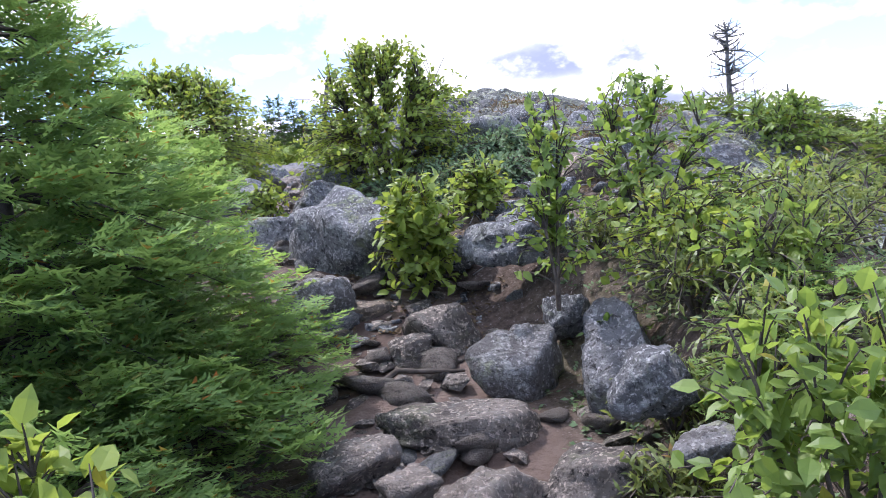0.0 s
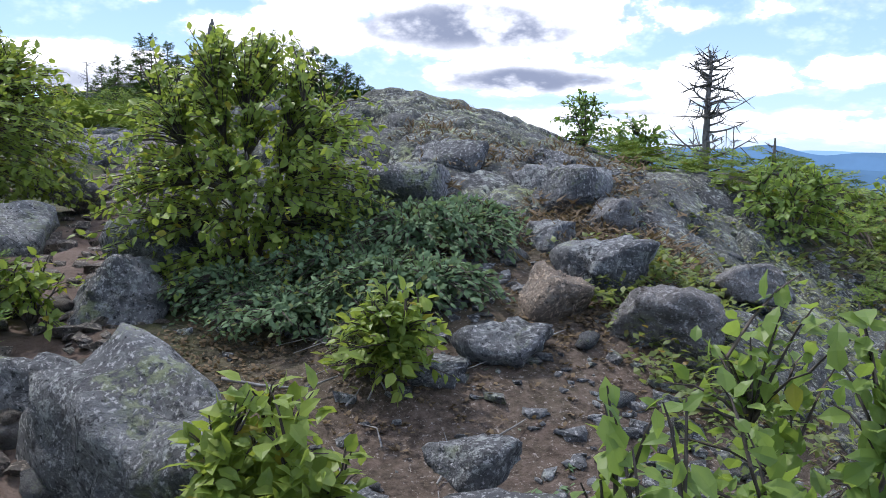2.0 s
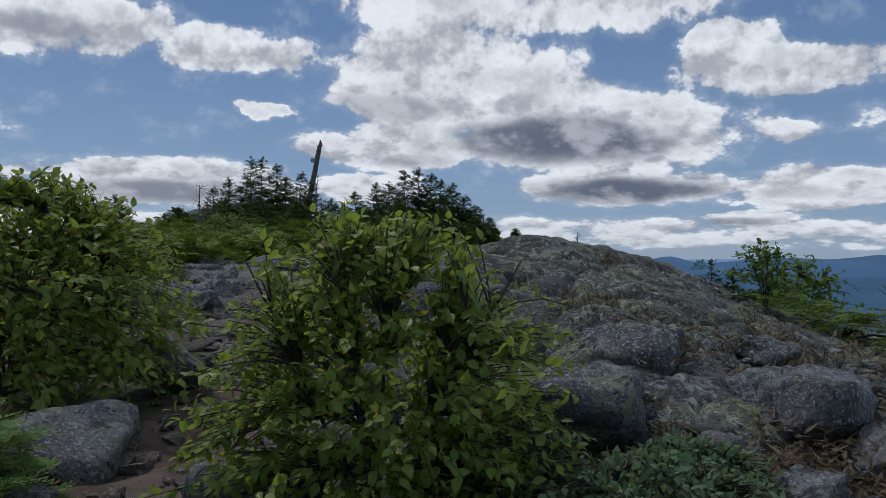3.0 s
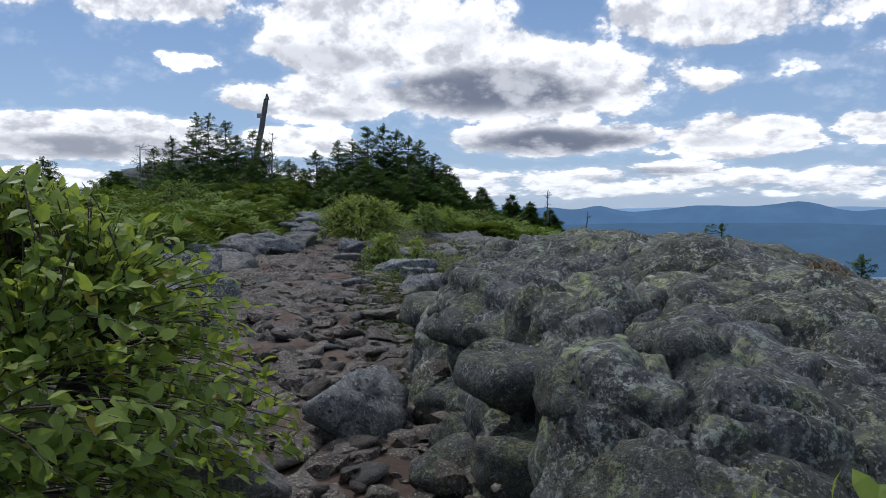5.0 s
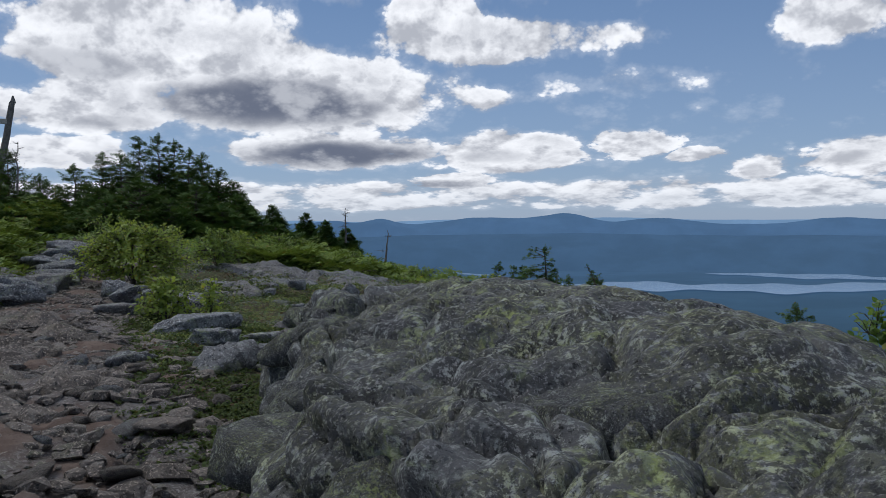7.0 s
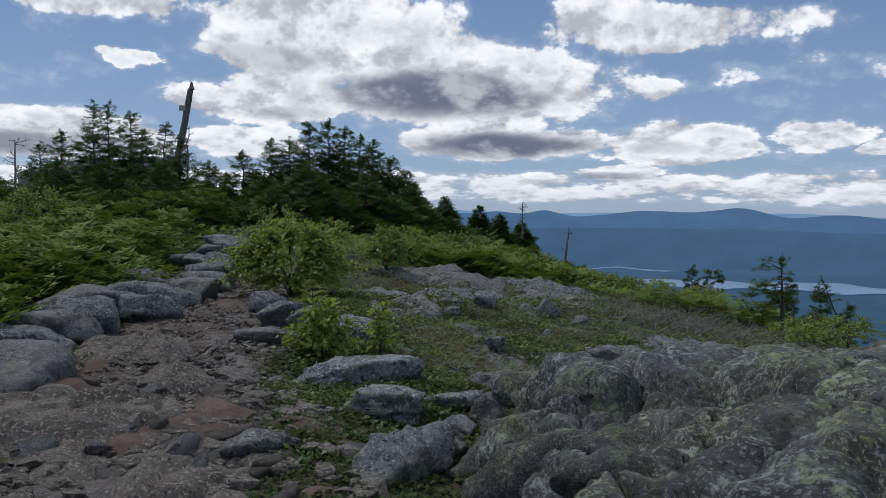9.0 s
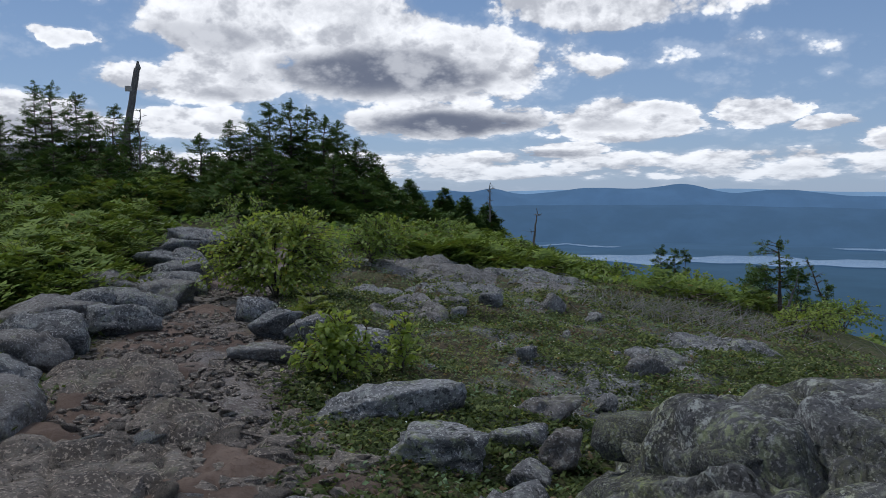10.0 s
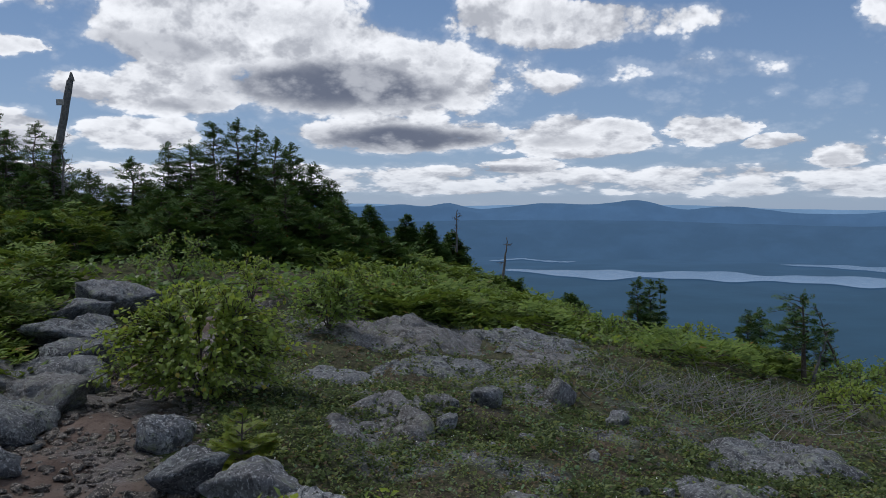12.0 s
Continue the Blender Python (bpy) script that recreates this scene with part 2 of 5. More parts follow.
def bark_material(name, a, b):
    m, t, p = material(name, 0.9, 0.2)
    vec = coords(t)
    n = noise_node(t, vec, 22.0, 5, 0.65, 0.5)
    t.links.new(mix_node(t, range_node(t, n, 0.3, 0.7), a, b), p.inputs["Base Color"])
    bump(t, p, n, 0.8, 0.01)
    return m


def ground_material():
    m, t, p = material("stony_soil", 0.95, 0.15)
    vec = coords(t)
    at = t.nodes.new("ShaderNodeAttribute")
    at.attribute_name = "cover"
    sep = t.nodes.new("ShaderNodeSeparateColor")
    t.links.new(at.outputs["Color"], sep.inputs[0])
    trail, green, bare = sep.outputs
    fine, coarse = noise_node(t, vec, 24.0, 6, 0.7), noise_node(t, vec, 2.6, 5, 0.6)
    soil = mix_node(t, range_node(t, fine, 0.3, 0.7), (0.055, 0.04, 0.032), (0.15, 0.115, 0.095))
    soil = mix_node(t, range_node(t, noise_node(t, vec, 60.0, 3, 0.7), 0.58, 0.68), soil, (0.27, 0.24, 0.22))
    dirt = mix_node(t, range_node(t, coarse, 0.35, 0.65), (0.092, 0.066, 0.054), (0.165, 0.125, 0.104))
    dirt = mix_node(t, range_node(t, fine, 0.5, 0.68), dirt, (0.10, 0.07, 0.055))
    moss = mix_node(t, range_node(t, noise_node(t, vec, 16.0, 5, 0.7), 0.35, 0.65), (0.022, 0.032, 0.012), (0.075, 0.095, 0.03))
    moss = mix_node(t, range_node(t, noise_node(t, vec, 5.0, 4, 0.6), 0.56, 0.68), moss, (0.12, 0.085, 0.05))
    col = mix_node(t, green, soil, moss)
    col = mix_node(t, trail, col, dirt)
    col = mix_node(t, bare, col, rock_colour(t, vec, 1.0, 0.05, 0.7))
    t.links.new(col, p.inputs["Base Color"])
    h = math_node(t, "ADD", fine, math_node(t, "MULTIPLY", noise_node(t, vec, 90.0, 3, 0.7), 0.4))
    bump(t, p, h, 0.9, 0.03)
    return m


def haze_glow_material(name, near, far, glow):
    """Wooded distance: dim green; the blue of the miles of air is painted as emission."""
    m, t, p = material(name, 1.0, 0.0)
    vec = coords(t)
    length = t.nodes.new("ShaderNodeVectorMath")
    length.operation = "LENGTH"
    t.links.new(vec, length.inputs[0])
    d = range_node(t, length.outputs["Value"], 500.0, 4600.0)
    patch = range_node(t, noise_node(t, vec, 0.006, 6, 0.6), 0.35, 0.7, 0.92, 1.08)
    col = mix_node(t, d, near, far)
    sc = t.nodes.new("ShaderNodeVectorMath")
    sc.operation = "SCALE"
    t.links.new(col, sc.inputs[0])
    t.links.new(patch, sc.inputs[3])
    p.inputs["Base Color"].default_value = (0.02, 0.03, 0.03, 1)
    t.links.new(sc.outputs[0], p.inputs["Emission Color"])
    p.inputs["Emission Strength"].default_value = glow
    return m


ROCK = rock_material("lichen_granite", 1.02)
ROCK_PALE = rock_material("pale_lichen_granite", 1.4, 0.0, 1.15)
ROCK_DOME = rock_material("weathered_outcrop", 0.52, 0.0, 1.0, 1.0)
ROCK_BROWN = rock_material("rusty_granite", 1.05, 0.55, 0.25)
ROCK_PATH = rock_material("trodden_stone", 0.86, 0.36, 0.25)
SOIL = ground_material()
# far land glows by itself: haze painted as blue emission, paler farther out
FAR_LAND_GLOW = haze_glow_material("wooded_valley_haze_glow", (0.035, 0.085, 0.155), (0.078, 0.16, 0.31), 0.86)
FAR_HILL_GLOW = haze_glow_material("far_ridge_haze_glow", (0.06, 0.14, 0.28), (0.084, 0.172, 0.33), 0.92)
FAR_PALE_GLOW = haze_glow_material("farthest_ridge_haze_glow", (0.10, 0.2, 0.36), (0.20, 0.34, 0.55), 1.0)
LEAF = leaf_material("birch_leaf", (0.085, 0.155, 0.035), (0.25, 0.34, 0.075), (0.30, 0.26, 0.03))
LEAF_DARK = leaf_material("alder_leaf", (0.065, 0.13, 0.034), (0.17, 0.26, 0.062), (0.2, 0.2, 0.03))
LEAF_YELLOW = leaf_material("young_leaf", (0.115, 0.19, 0.035), (0.30, 0.37, 0.075), (0.33, 0.26, 0.03))
LEAF_BLUE = leaf_material("bilberry_leaf", (0.085, 0.145, 0.075), (0.18, 0.255, 0.135), (0.17, 0.17, 0.05), 0.65, 0.3)
LEAF_TURF = leaf_material("turf_leaf", (0.028, 0.048, 0.017), (0.098, 0.13, 0.042), (0.15, 0.10, 0.05), 0.7, 0.3)
LEAF_TEA = leaf_material("narrow_leaf", (0.085, 0.13, 0.04), (0.23, 0.27, 0.085), (0.28, 0.15, 0.04))
NEEDLE = leaf_material("spruce_needle", (0.036, 0.072, 0.02), (0.10, 0.165, 0.042), (0.17, 0.07, 0.02), 0.7, 0.15)
NEEDLE_FRESH = leaf_material("fir_needle", (0.11, 0.20, 0.065), (0.27, 0.39, 0.125), (0.3, 0.08, 0.02), 0.65, 0.5)
NEEDLE_MAT = leaf_material("low_spruce_needle", (0.05, 0.095, 0.02), (0.20, 0.27, 0.052), (0.2, 0.11, 0.03), 0.7, 0.22)
DRY = leaf_material("dry_grass", (0.085, 0.062, 0.04), (0.20, 0.15, 0.095), None, 0.8, 0.2)
PETAL = leaf_material("white_petal", (0.7, 0.7, 0.66), (0.85, 0.85, 0.8), None, 0.7, 0.2)
BARK = bark_material("dark_bark", (0.05, 0.04, 0.032), (0.12, 0.10, 0.085))
DEADWOOD = bark_material("weathered_deadwood", (0.07, 0.065, 0.06), (0.20, 0.19, 0.18))
TWIG_GREY = bark_material("grey_dead_twig", (0.14, 0.135, 0.13), (0.30, 0.29, 0.28))
BOARD = bark_material("weathered_board", (0.22, 0.21, 0.19), (0.4, 0.38, 0.35))


def water_glow_material():
    m, t, p = material("lake_water_glow", 0.12, 0.5)
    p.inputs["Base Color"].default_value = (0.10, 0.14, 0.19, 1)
    # pale blue self-glow painted in for the sky's brightness on the water
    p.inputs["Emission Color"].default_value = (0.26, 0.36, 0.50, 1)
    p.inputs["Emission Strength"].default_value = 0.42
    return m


WATER_GLOW = water_glow_material()
# ---- lie of the land ----
TRAIL_Y = [-20, 3, 5.6, 7, 8, 8.9, 9.4, 10.5, 11.5, 13.2, 16, 18, 19, 21, 23, 25, 28, 33, 40, 50, 62, 90]
TRAIL_Z = [-6, -3.2, -2.85, -2.62, -2.46, -2.32, -2.24, -1.8, -1.62, -1.46, -1.38, -1.27, -1.14, -1.0, -0.9, -0.84, -0.8, -0.5, -0.1, 0.35, 0.3, -2]
LINE_Y = [-20, 3, 6, 8, 9.3, 10.3, 11, 12, 14, 17, 20, 23, 26, 29, 32, 36]
LINE_X = [1, 2.5, 2.45, 2.35, 2.15, 1.45, 1.1, 0.9, 0.95, 0.75, 0.45, 0.2, 0.2, 0.8, 1.8, 2.0]
NOISE = np.random.RandomState(7).rand(64, 64)


def smooth(a, b, v):
    k = np.clip((v - a) / (b - a), 0, 1)
    return k * k * (3 - 2 * k)


def wave(x, y, size):
    """Smooth value noise, -0.5 to 0.5, with patches of that size."""
    u, v = x / size + 900.3, y / size + 900.7
    i, j = np.floor(u).astype(int), np.floor(v).astype(int)
    f, g = smooth(0, 1, u - i), smooth(0, 1, v - j)
    at = lambda a, b: NOISE[a % 64, b % 64]
    return (at(i, j) * (1 - f) + at(i + 1, j) * f) * (1 - g) + (at(i, j + 1) * (1 - f) + at(i + 1, j + 1) * f) * g - 0.5


def along(y, ys, zs):
    return (np.interp(y - 0.5, ys, zs) + np.interp(y, ys, zs) * 2 + np.interp(y + 0.5, ys, zs)) / 4


EDGE_Y = [11.5, 12.5, 13.3, 14.0, 16.0, 17.5, 19.0, 20.5, 21.8, 23.0]
EDGE_X = [2.9, 1.9, 1.45, 1.22, 1.24, 1.38, 1.66, 1.95, 2.8, 4.2]


def dome(x, y):
    """0 off the bare outcrop to 1 on its back."""
    cx = 4.15 + 0.10 * (y - 17)
    edge = 0.35 * wave(x, y, 1.1) + 0.2 * wave(x, y, 0.45)
    lip = smooth(-0.05, 0.48, x - np.interp(y, EDGE_Y, EDGE_X) + edge * 0.6)
    right = smooth(1.05, 0.25, (x - cx) / (2.1 + 1.1 * smooth(14, 17, y) + 1.4 * smooth(17, 20, y)) + 0.4 * edge)
    front = smooth(11.8, 14.0, y) * 0.35 + 0.65 * smooth(12.4, 15.0, y)
    ahead = smooth(12.6, 14.0, y)
    front = front + (ahead - front) * smooth(2.6, 1.7, x)
    back = smooth(22.0, 20.4, y + edge)
    return lip * right * front * back


def land(x, y):
    """Height of the soil, without the outcrop's own relief."""
    x, y = np.asarray(x, float), np.asarray(y, float)
    base = along(y, TRAIL_Y, TRAIL_Z)
    d = x - along(y, LINE_Y, LINE_X)
    right, left = np.maximum(d - 0.8, 0), np.maximum(-d - 0.8, 0)
    near, past = np.minimum(right, 6.5), np.maximum(right - 6.5, 0)
    h = base - smooth(18, 22, y) * (0.055 * near + 0.010 * near ** 2 + (0.28 + 0.27 * smooth(29, 36, y)) * past + 0.002 * past ** 2) - smooth(29, 35, y) * 0.15 * near - (1 - smooth(18, 22, y)) * 0.010 * np.maximum(right - 3.0, 0) ** 2
    h = h + 0.10 * smooth(0, 1.2, left) - 0.0045 * np.maximum(left - 12, 0) ** 2
    ramp = smooth(2.0, 3.2, x) * (1 - smooth(15, 18, y)) * smooth(9.6, 13.2, y)
    h = h + ramp * 0.36
    h = h - 0.40 * np.maximum(x - np.maximum(3.9, 4.6 + (y - 13)), 0) * (1 - smooth(15, 17, y)) * (1 - 0.6 * smooth(7, 12, x))
    bank = smooth(0.6, 1.15, d) * (1 - smooth(9.0, 10.5, y)) * 0.45 + smooth(0.5, 1.0, -d) * (1 - smooth(8.5, 10, y)) * 0.3
    h = h + bank
    far = np.hypot(x - 2, y - 18)
    h = h + (0.10 * wave(x, y, 1.7) + 0.05 * wave(x, y, 0.6)) * smooth(0.2, 0.9, np.abs(d)) + 0.03 * wave(x, y, 0.33)
    h = h + smooth(20, 21.5, y) * (1 - smooth(34, 40, y)) * smooth(0.8, 1.4, np.abs(d)) * (0.11 * wave(x + 3, y, 0.55) + 0.08 * wave(x, y + 3, 0.24))
    drop = smooth(45, 900, far)
    h = np.maximum(h, -70 - 0.3 * far) * (1 - drop) + drop * -190
    return h


def dome_top(x, y):
    x, y = np.asarray(x, float), np.asarray(y, float)
    brink = np.interp(y, [15, 16, 17, 18, 19, 20, 21], [3.0, 3.0, 3.2, 3.45, 3.75, 4.0, 4.1])
    top = -0.35 - 0.165 * np.maximum(x - brink, 0) ** 1.6 - 0.17 * np.maximum(3.0 - x, 0) - 0.45 * np.maximum(1.5 - x, 0)
    top = top - 0.05 * np.maximum(17.0 - y, 0) ** 1.4 * smooth(1.9, 2.9, x) - 0.013 * np.maximum(y - 18, 0) ** 2
    return top


def surface(x, y):
    """Height of what one stands on: soil or outcrop."""
    k, g = dome(x, y), land(x, y)
    return np.where(k > 0.02, g * (1 - k) + dome_top(x, y) * k, g)
# ---- builders ----
RNG = np.random.RandomState(11)


def mesh_from(name, verts, faces, mat, smooth_shade=True):
    """A mesh of equal-sided faces (n x 3 or n x 4 indices)."""
    me = bpy.data.meshes.new(name)
    verts, faces = np.asarray(verts, np.float32), np.asarray(faces, np.int32)
    n, k = faces.shape
    me.vertices.add(len(verts))
    me.vertices.foreach_set("co", verts.ravel())
    me.loops.add(n * k)
    me.loops.foreach_set("vertex_index", faces.ravel())
    me.polygons.add(n)
    me.polygons.foreach_set("loop_start", np.arange(0, n * k, k, dtype=np.int32))
    me.polygons.foreach_set("use_smooth", np.full(n, smooth_shade))
    me.update(calc_edges=True)
    me.materials.append(mat)
    return me


def part(name, me, parent, label="", kind=""):
    ob = new(name, me)
    ob.parent = parent
    return tagged(ob, label, kind=kind)


def empty_thing(name, at, label, category, group=""):
    ob = new(name)
    ob.location = at
    ob.empty_display_size = 0.1
    return tagged(ob, label, category, group)


def turned(forward, up):
    """Frames (n x 3 x 3, columns forward, side, up) from directions."""
    f = forward / np.linalg.norm(forward, axis=1, keepdims=True)
    s = np.cross(up, f)
    s /= np.linalg.norm(s, axis=1, keepdims=True) + 1e-9
    return np.stack([f, s, np.cross(f, s)], axis=2)


def strew(tv, tf, at, frames, size):
    """Copies of a small template, joined: at n x 3, frames n x 3 x 3, size n."""
    v = np.einsum("nij,kj->nki", frames, tv) * size[:, None, None] + at[:, None, :]
    f = tf[None] + (np.arange(len(at)) * len(tv))[:, None, None]
    return v.reshape(-1, 3), f.reshape(-1, tf.shape[1])


def tubes(lines, sides=5):
    """Tapered tubes along lines of (points, radii), joined: verts and quads."""
    vs, fs, n = [], [], 0
    for pts, radii in lines:
        pts = np.asarray(pts, float)
        d = np.gradient(pts, axis=0)
        d /= np.linalg.norm(d, axis=1, keepdims=True) + 1e-9
        ref = np.where(np.abs(d[:, 2:3]) > 0.9, [[1.0, 0, 0]], [[0, 0, 1.0]])
        a = np.cross(d, ref)
        a /= np.linalg.norm(a, axis=1, keepdims=True) + 1e-9
        b = np.cross(d, a)
        ang = np.linspace(0, 2 * math.pi, sides, endpoint=False)
        ring = pts[:, None] + (a[:, None] * np.cos(ang)[None, :, None] + b[:, None] * np.sin(ang)[None, :, None]) * np.asarray(radii)[:, None, None]
        vs.append(ring.reshape(-1, 3))
        i = np.arange(len(pts) - 1)[:, None] * sides + n
        j = np.arange(sides)[None]
        k = (j + 1) % sides
        fs.append(np.stack([i + j, i + k, i + sides + k, i + sides + j], axis=2).reshape(-1, 4))
        n += len(pts) * sides
    return np.concatenate(vs), np.concatenate(fs)


LEAF_V = np.array([(0, 0, 0), (0.28, 0.30, 0.05), (0.62, 0.25, 0.04), (1, 0, -0.12), (0.62, -0.25, 0.04), (0.28, -0.30, 0.05), (0.28, 0, 0), (0.64, 0, -0.02)])
LEAF_F = np.array([(0, 6, 1), (0, 5, 6), (1, 6, 7), (1, 7, 2), (6, 5, 4), (6, 4, 7), (2, 7, 3), (7, 4, 3)])
NARROW_V = LEAF_V * (1, 0.36, 0.6)
SMALL_V = np.array([(0, 0, 0), (0.5, 0.3, 0.06), (1, 0, -0.05), (0.5, -0.3, 0.06)])
SMALL_F = np.array([(0, 3, 1), (1, 3, 2)])


def spray(n_side, needles, needle, width, flat=0.25, seed=3):
    """A flat conifer twig, one unit long: side shoots set with needles."""
    r = np.random.RandomState(seed)
    v, f = [], []
    def shoot(p, d, length, count):
        for i in range(count):
            s = (i + 0.5) / count
            q = p + d * length * s
            side = np.array([-d[1], d[0], 0]) * (1 if i % 2 else -1)
            w = d * 0.65 + side * 0.8 + np.array([0, 0, r.uniform(-flat, flat * 2)])
            w = w / np.linalg.norm(w) * needle * r.uniform(0.8, 1.15)
            o = np.cross(w, (0, 0, 1))
            o = o / (np.linalg.norm(o) + 1e-9) * width
            k = len(v)
            v.extend([q - o, q + o, q + w])
            f.append((k, k + 1, k + 2))
    ax = np.array([1.0, 0, 0])
    shoot(np.zeros(3), ax, 1.0, needles * 2)
    for i in range(n_side):
        s = 0.12 + 0.75 * i / n_side
        sg = 1 if i % 2 else -1
        d = np.array([0.72, 0.69 * sg, r.uniform(-0.12, 0.05)])
        shoot(ax * s, d / np.linalg.norm(d), 0.62 * (1 - s * 0.75), needles)
    return np.array(v), np.array(f)


SPRAY_FINE = spray(5, 7, 0.17, 0.042)
SPRAY_MID = spray(5, 6, 0.18, 0.046)
SPRAY_COARSE = spray(4, 2, 0.34, 0.085)


def rock_shape(seed, size, detail=3, facets=9, rough=0.085, flat=1.0):
    """Verts and triangles of an angular boulder with worn edges."""
    r = np.random.RandomState(seed)
    bm = bmesh.new()
    bmesh.ops.create_icosphere(bm, subdivisions=detail, radius=1.0)
    v = np.array([p.co[:] for p in bm.verts])
    f = np.array([[q.index for q in t.verts] for t in bm.faces])
    bm.free()
    n = r.normal(size=(facets, 3))
    n /= np.linalg.norm(n, axis=1, keepdims=True)
    n = np.concatenate([n, [(0, 0, 1), (0.15, 0.1, -1)]])
    d = np.concatenate([r.uniform(0.42, 0.88, facets), [0.68 * flat, 0.75]])
    t = d[None] / np.maximum(v @ n.T, 0.05)
    rad = -np.log(np.sum(np.exp(-130 * np.minimum(t, 3.0)), axis=1)) / 130
    rad = np.minimum(rad, 1.3) * 1.08
    p = v * rad[:, None]
    for scale, amp in ((1.5, 1.3), (3.3, 1.1), (7.0, 0.9), (15.0, 0.7)):
        off = r.uniform(0, 50, 3)
        w = np.array([noise.noise(Vector(q * scale + off)) for q in v])
        p += v * (w * rough * amp)[:, None]
    return p * np.asarray(size), f


def ground_z(x, y):
    return float(surface(x, y))


def boulder(x, y, size, turn=0.0, sink=0.25, seed=1, mat=None, label="", tilt=(0, 0), name="boulder", top=None, group="boulders by the trail", detail=4, flat=1.0):
    """A boulder of half sizes (a, b, c) bedded in the ground, or with its crown at the height top."""
    v, f = rock_shape(seed, size, detail, flat=flat)
    ob = new(name, mesh_from(name, v, f, mat or ROCK))
    turned_z = v @ np.array(pose(0, 0, 0, tilt[0], tilt[1], turn))[2, :3]
    z = ground_z(x, y) + size[2] * (0.72 - 2 * sink * 0.72) if top is None else top - float(turned_z.max())
    ob.matrix_world = pose(x, y, z, tilt[0], tilt[1], turn)
    return tagged(ob, label or "grey lichen-speckled granite boulder bedded in the ground", "boulder", group)


def shrub(x, y, height, rx, ry, twigs, leaf, mat, label, name="shrub", seed=1, stems=6, per=9, tv=None, bark=None, low=0.12, keep=None, group="leafy shrubs", z=None, open_top=1.0, spike=0.25):
    """Stems from one root, twigs out of a lumpy crown, leaves along the twigs."""
    r = np.random.RandomState(seed)
    tv = (LEAF_V if y < 20 else SMALL_V * (1, 1.15, 1)) if tv is None else tv
    z0 = ground_z(x, y) - 0.03 if z is None else z
    root = empty_thing(name, (x, y, z0), label, "shrub", group)
    lines, ends = [], []
    for i in range(stems):
        a = 2 * math.pi * (i + r.uniform(-0.3, 0.3)) / stems
        k = r.uniform(0.25, 0.75)
        tip = np.array([math.cos(a) * rx * k, math.sin(a) * ry * k, height * r.uniform(0.62, 0.95)])
        s = np.linspace(0, 1, 7)[:, None]
        pts = np.concatenate([tip[:2] * s ** 1.3, tip[2:] * s], axis=1) + r.normal(0, 0.012, (7, 3)) * s
        lines.append((pts, np.linspace(0.011, 0.003, 7) * (0.6 + height * 0.4)))
        ends.append(pts)
    ends = np.concatenate(ends)
    lump = r.normal(size=(9, 3))
    lump /= np.linalg.norm(lump, axis=1, keepdims=True)
    at, fw, up = [], [], []
    made = 0
    while made < twigs:
        d = r.normal(size=3)
        d /= np.linalg.norm(d)
        bulge = 0.82 + 0.30 * np.max(lump @ d) ** 3 + r.uniform(-0.1, spike) * (r.rand() < 0.35)
        k = r.uniform(0.25, 1.0) ** 0.45 * bulge
        h = low + (1 - low) * r.uniform(0, 1) ** 0.85
        wide = max(0.0, 1 - (abs(h - 0.38) / (0.66 if h > 0.38 else 0.9)) ** 1.7) ** 0.7
        ang = math.atan2(d[1], d[0])
        c = np.array([math.cos(ang) * rx * k * wide, math.sin(ang) * ry * k * wide, height * h * (0.86 + 0.16 * bulge)])
        d = np.array([math.cos(ang) * 0.8, math.sin(ang) * 0.8, (h - 0.3) * 1.2])
        if keep and not keep(x + c[0], y + c[1], z0 + c[2]):
            made += 0.2
            continue
        made += 1
        b = ends[np.argmin(np.sum((ends - c * (0.72, 0.72, 0.8)) ** 2, axis=1))]
        mid = (b + c) / 2 + (0, 0, 0.06 * height)
        s = np.linspace(0, 1, 4)[:, None]
        pts = b * (1 - s) ** 2 + 2 * mid * s * (1 - s) + c * s ** 2
        lines.append((pts, np.linspace(0.0045, 0.0015, 4)))
        dirn = pts[-1] - pts[-2]
        dirn /= np.linalg.norm(dirn) + 1e-9
        run = leaf * per * 0.5
        for j in range(per):
            p = c - dirn * run * (1 - (j + 0.5) / per) + r.normal(0, leaf * 0.12, 3)
            side = r.normal(size=3)
            w = dirn * 0.45 + side * 0.75 + d * 0.35 + (0, 0, -0.25)
            at.append(p)
            fw.append(w)
            up.append(np.array([0, 0, 0.8]) + r.normal(0, 0.42, 3) + d * 0.75)
    for line in lines[:stems]:
        v, f = tubes([line], 5)
        part("stem", mesh_from("stem", v, f, bark or BARK), root, "thin dark woody stem")
    v, f = tubes(lines[stems:], 3)
    part("twig_mass", mesh_from("twig_mass", v, f, bark or BARK), root, kind="stuff")
    n = len(at)
    v, f = strew(tv, LEAF_F if len(tv) == 8 else SMALL_F, np.array(at), turned(np.array(fw), np.array(up)), leaf * r.uniform(0.6, 1.2, n))
    part("foliage", mesh_from("foliage", v, f, mat, False), root, kind="stuff")
    return root


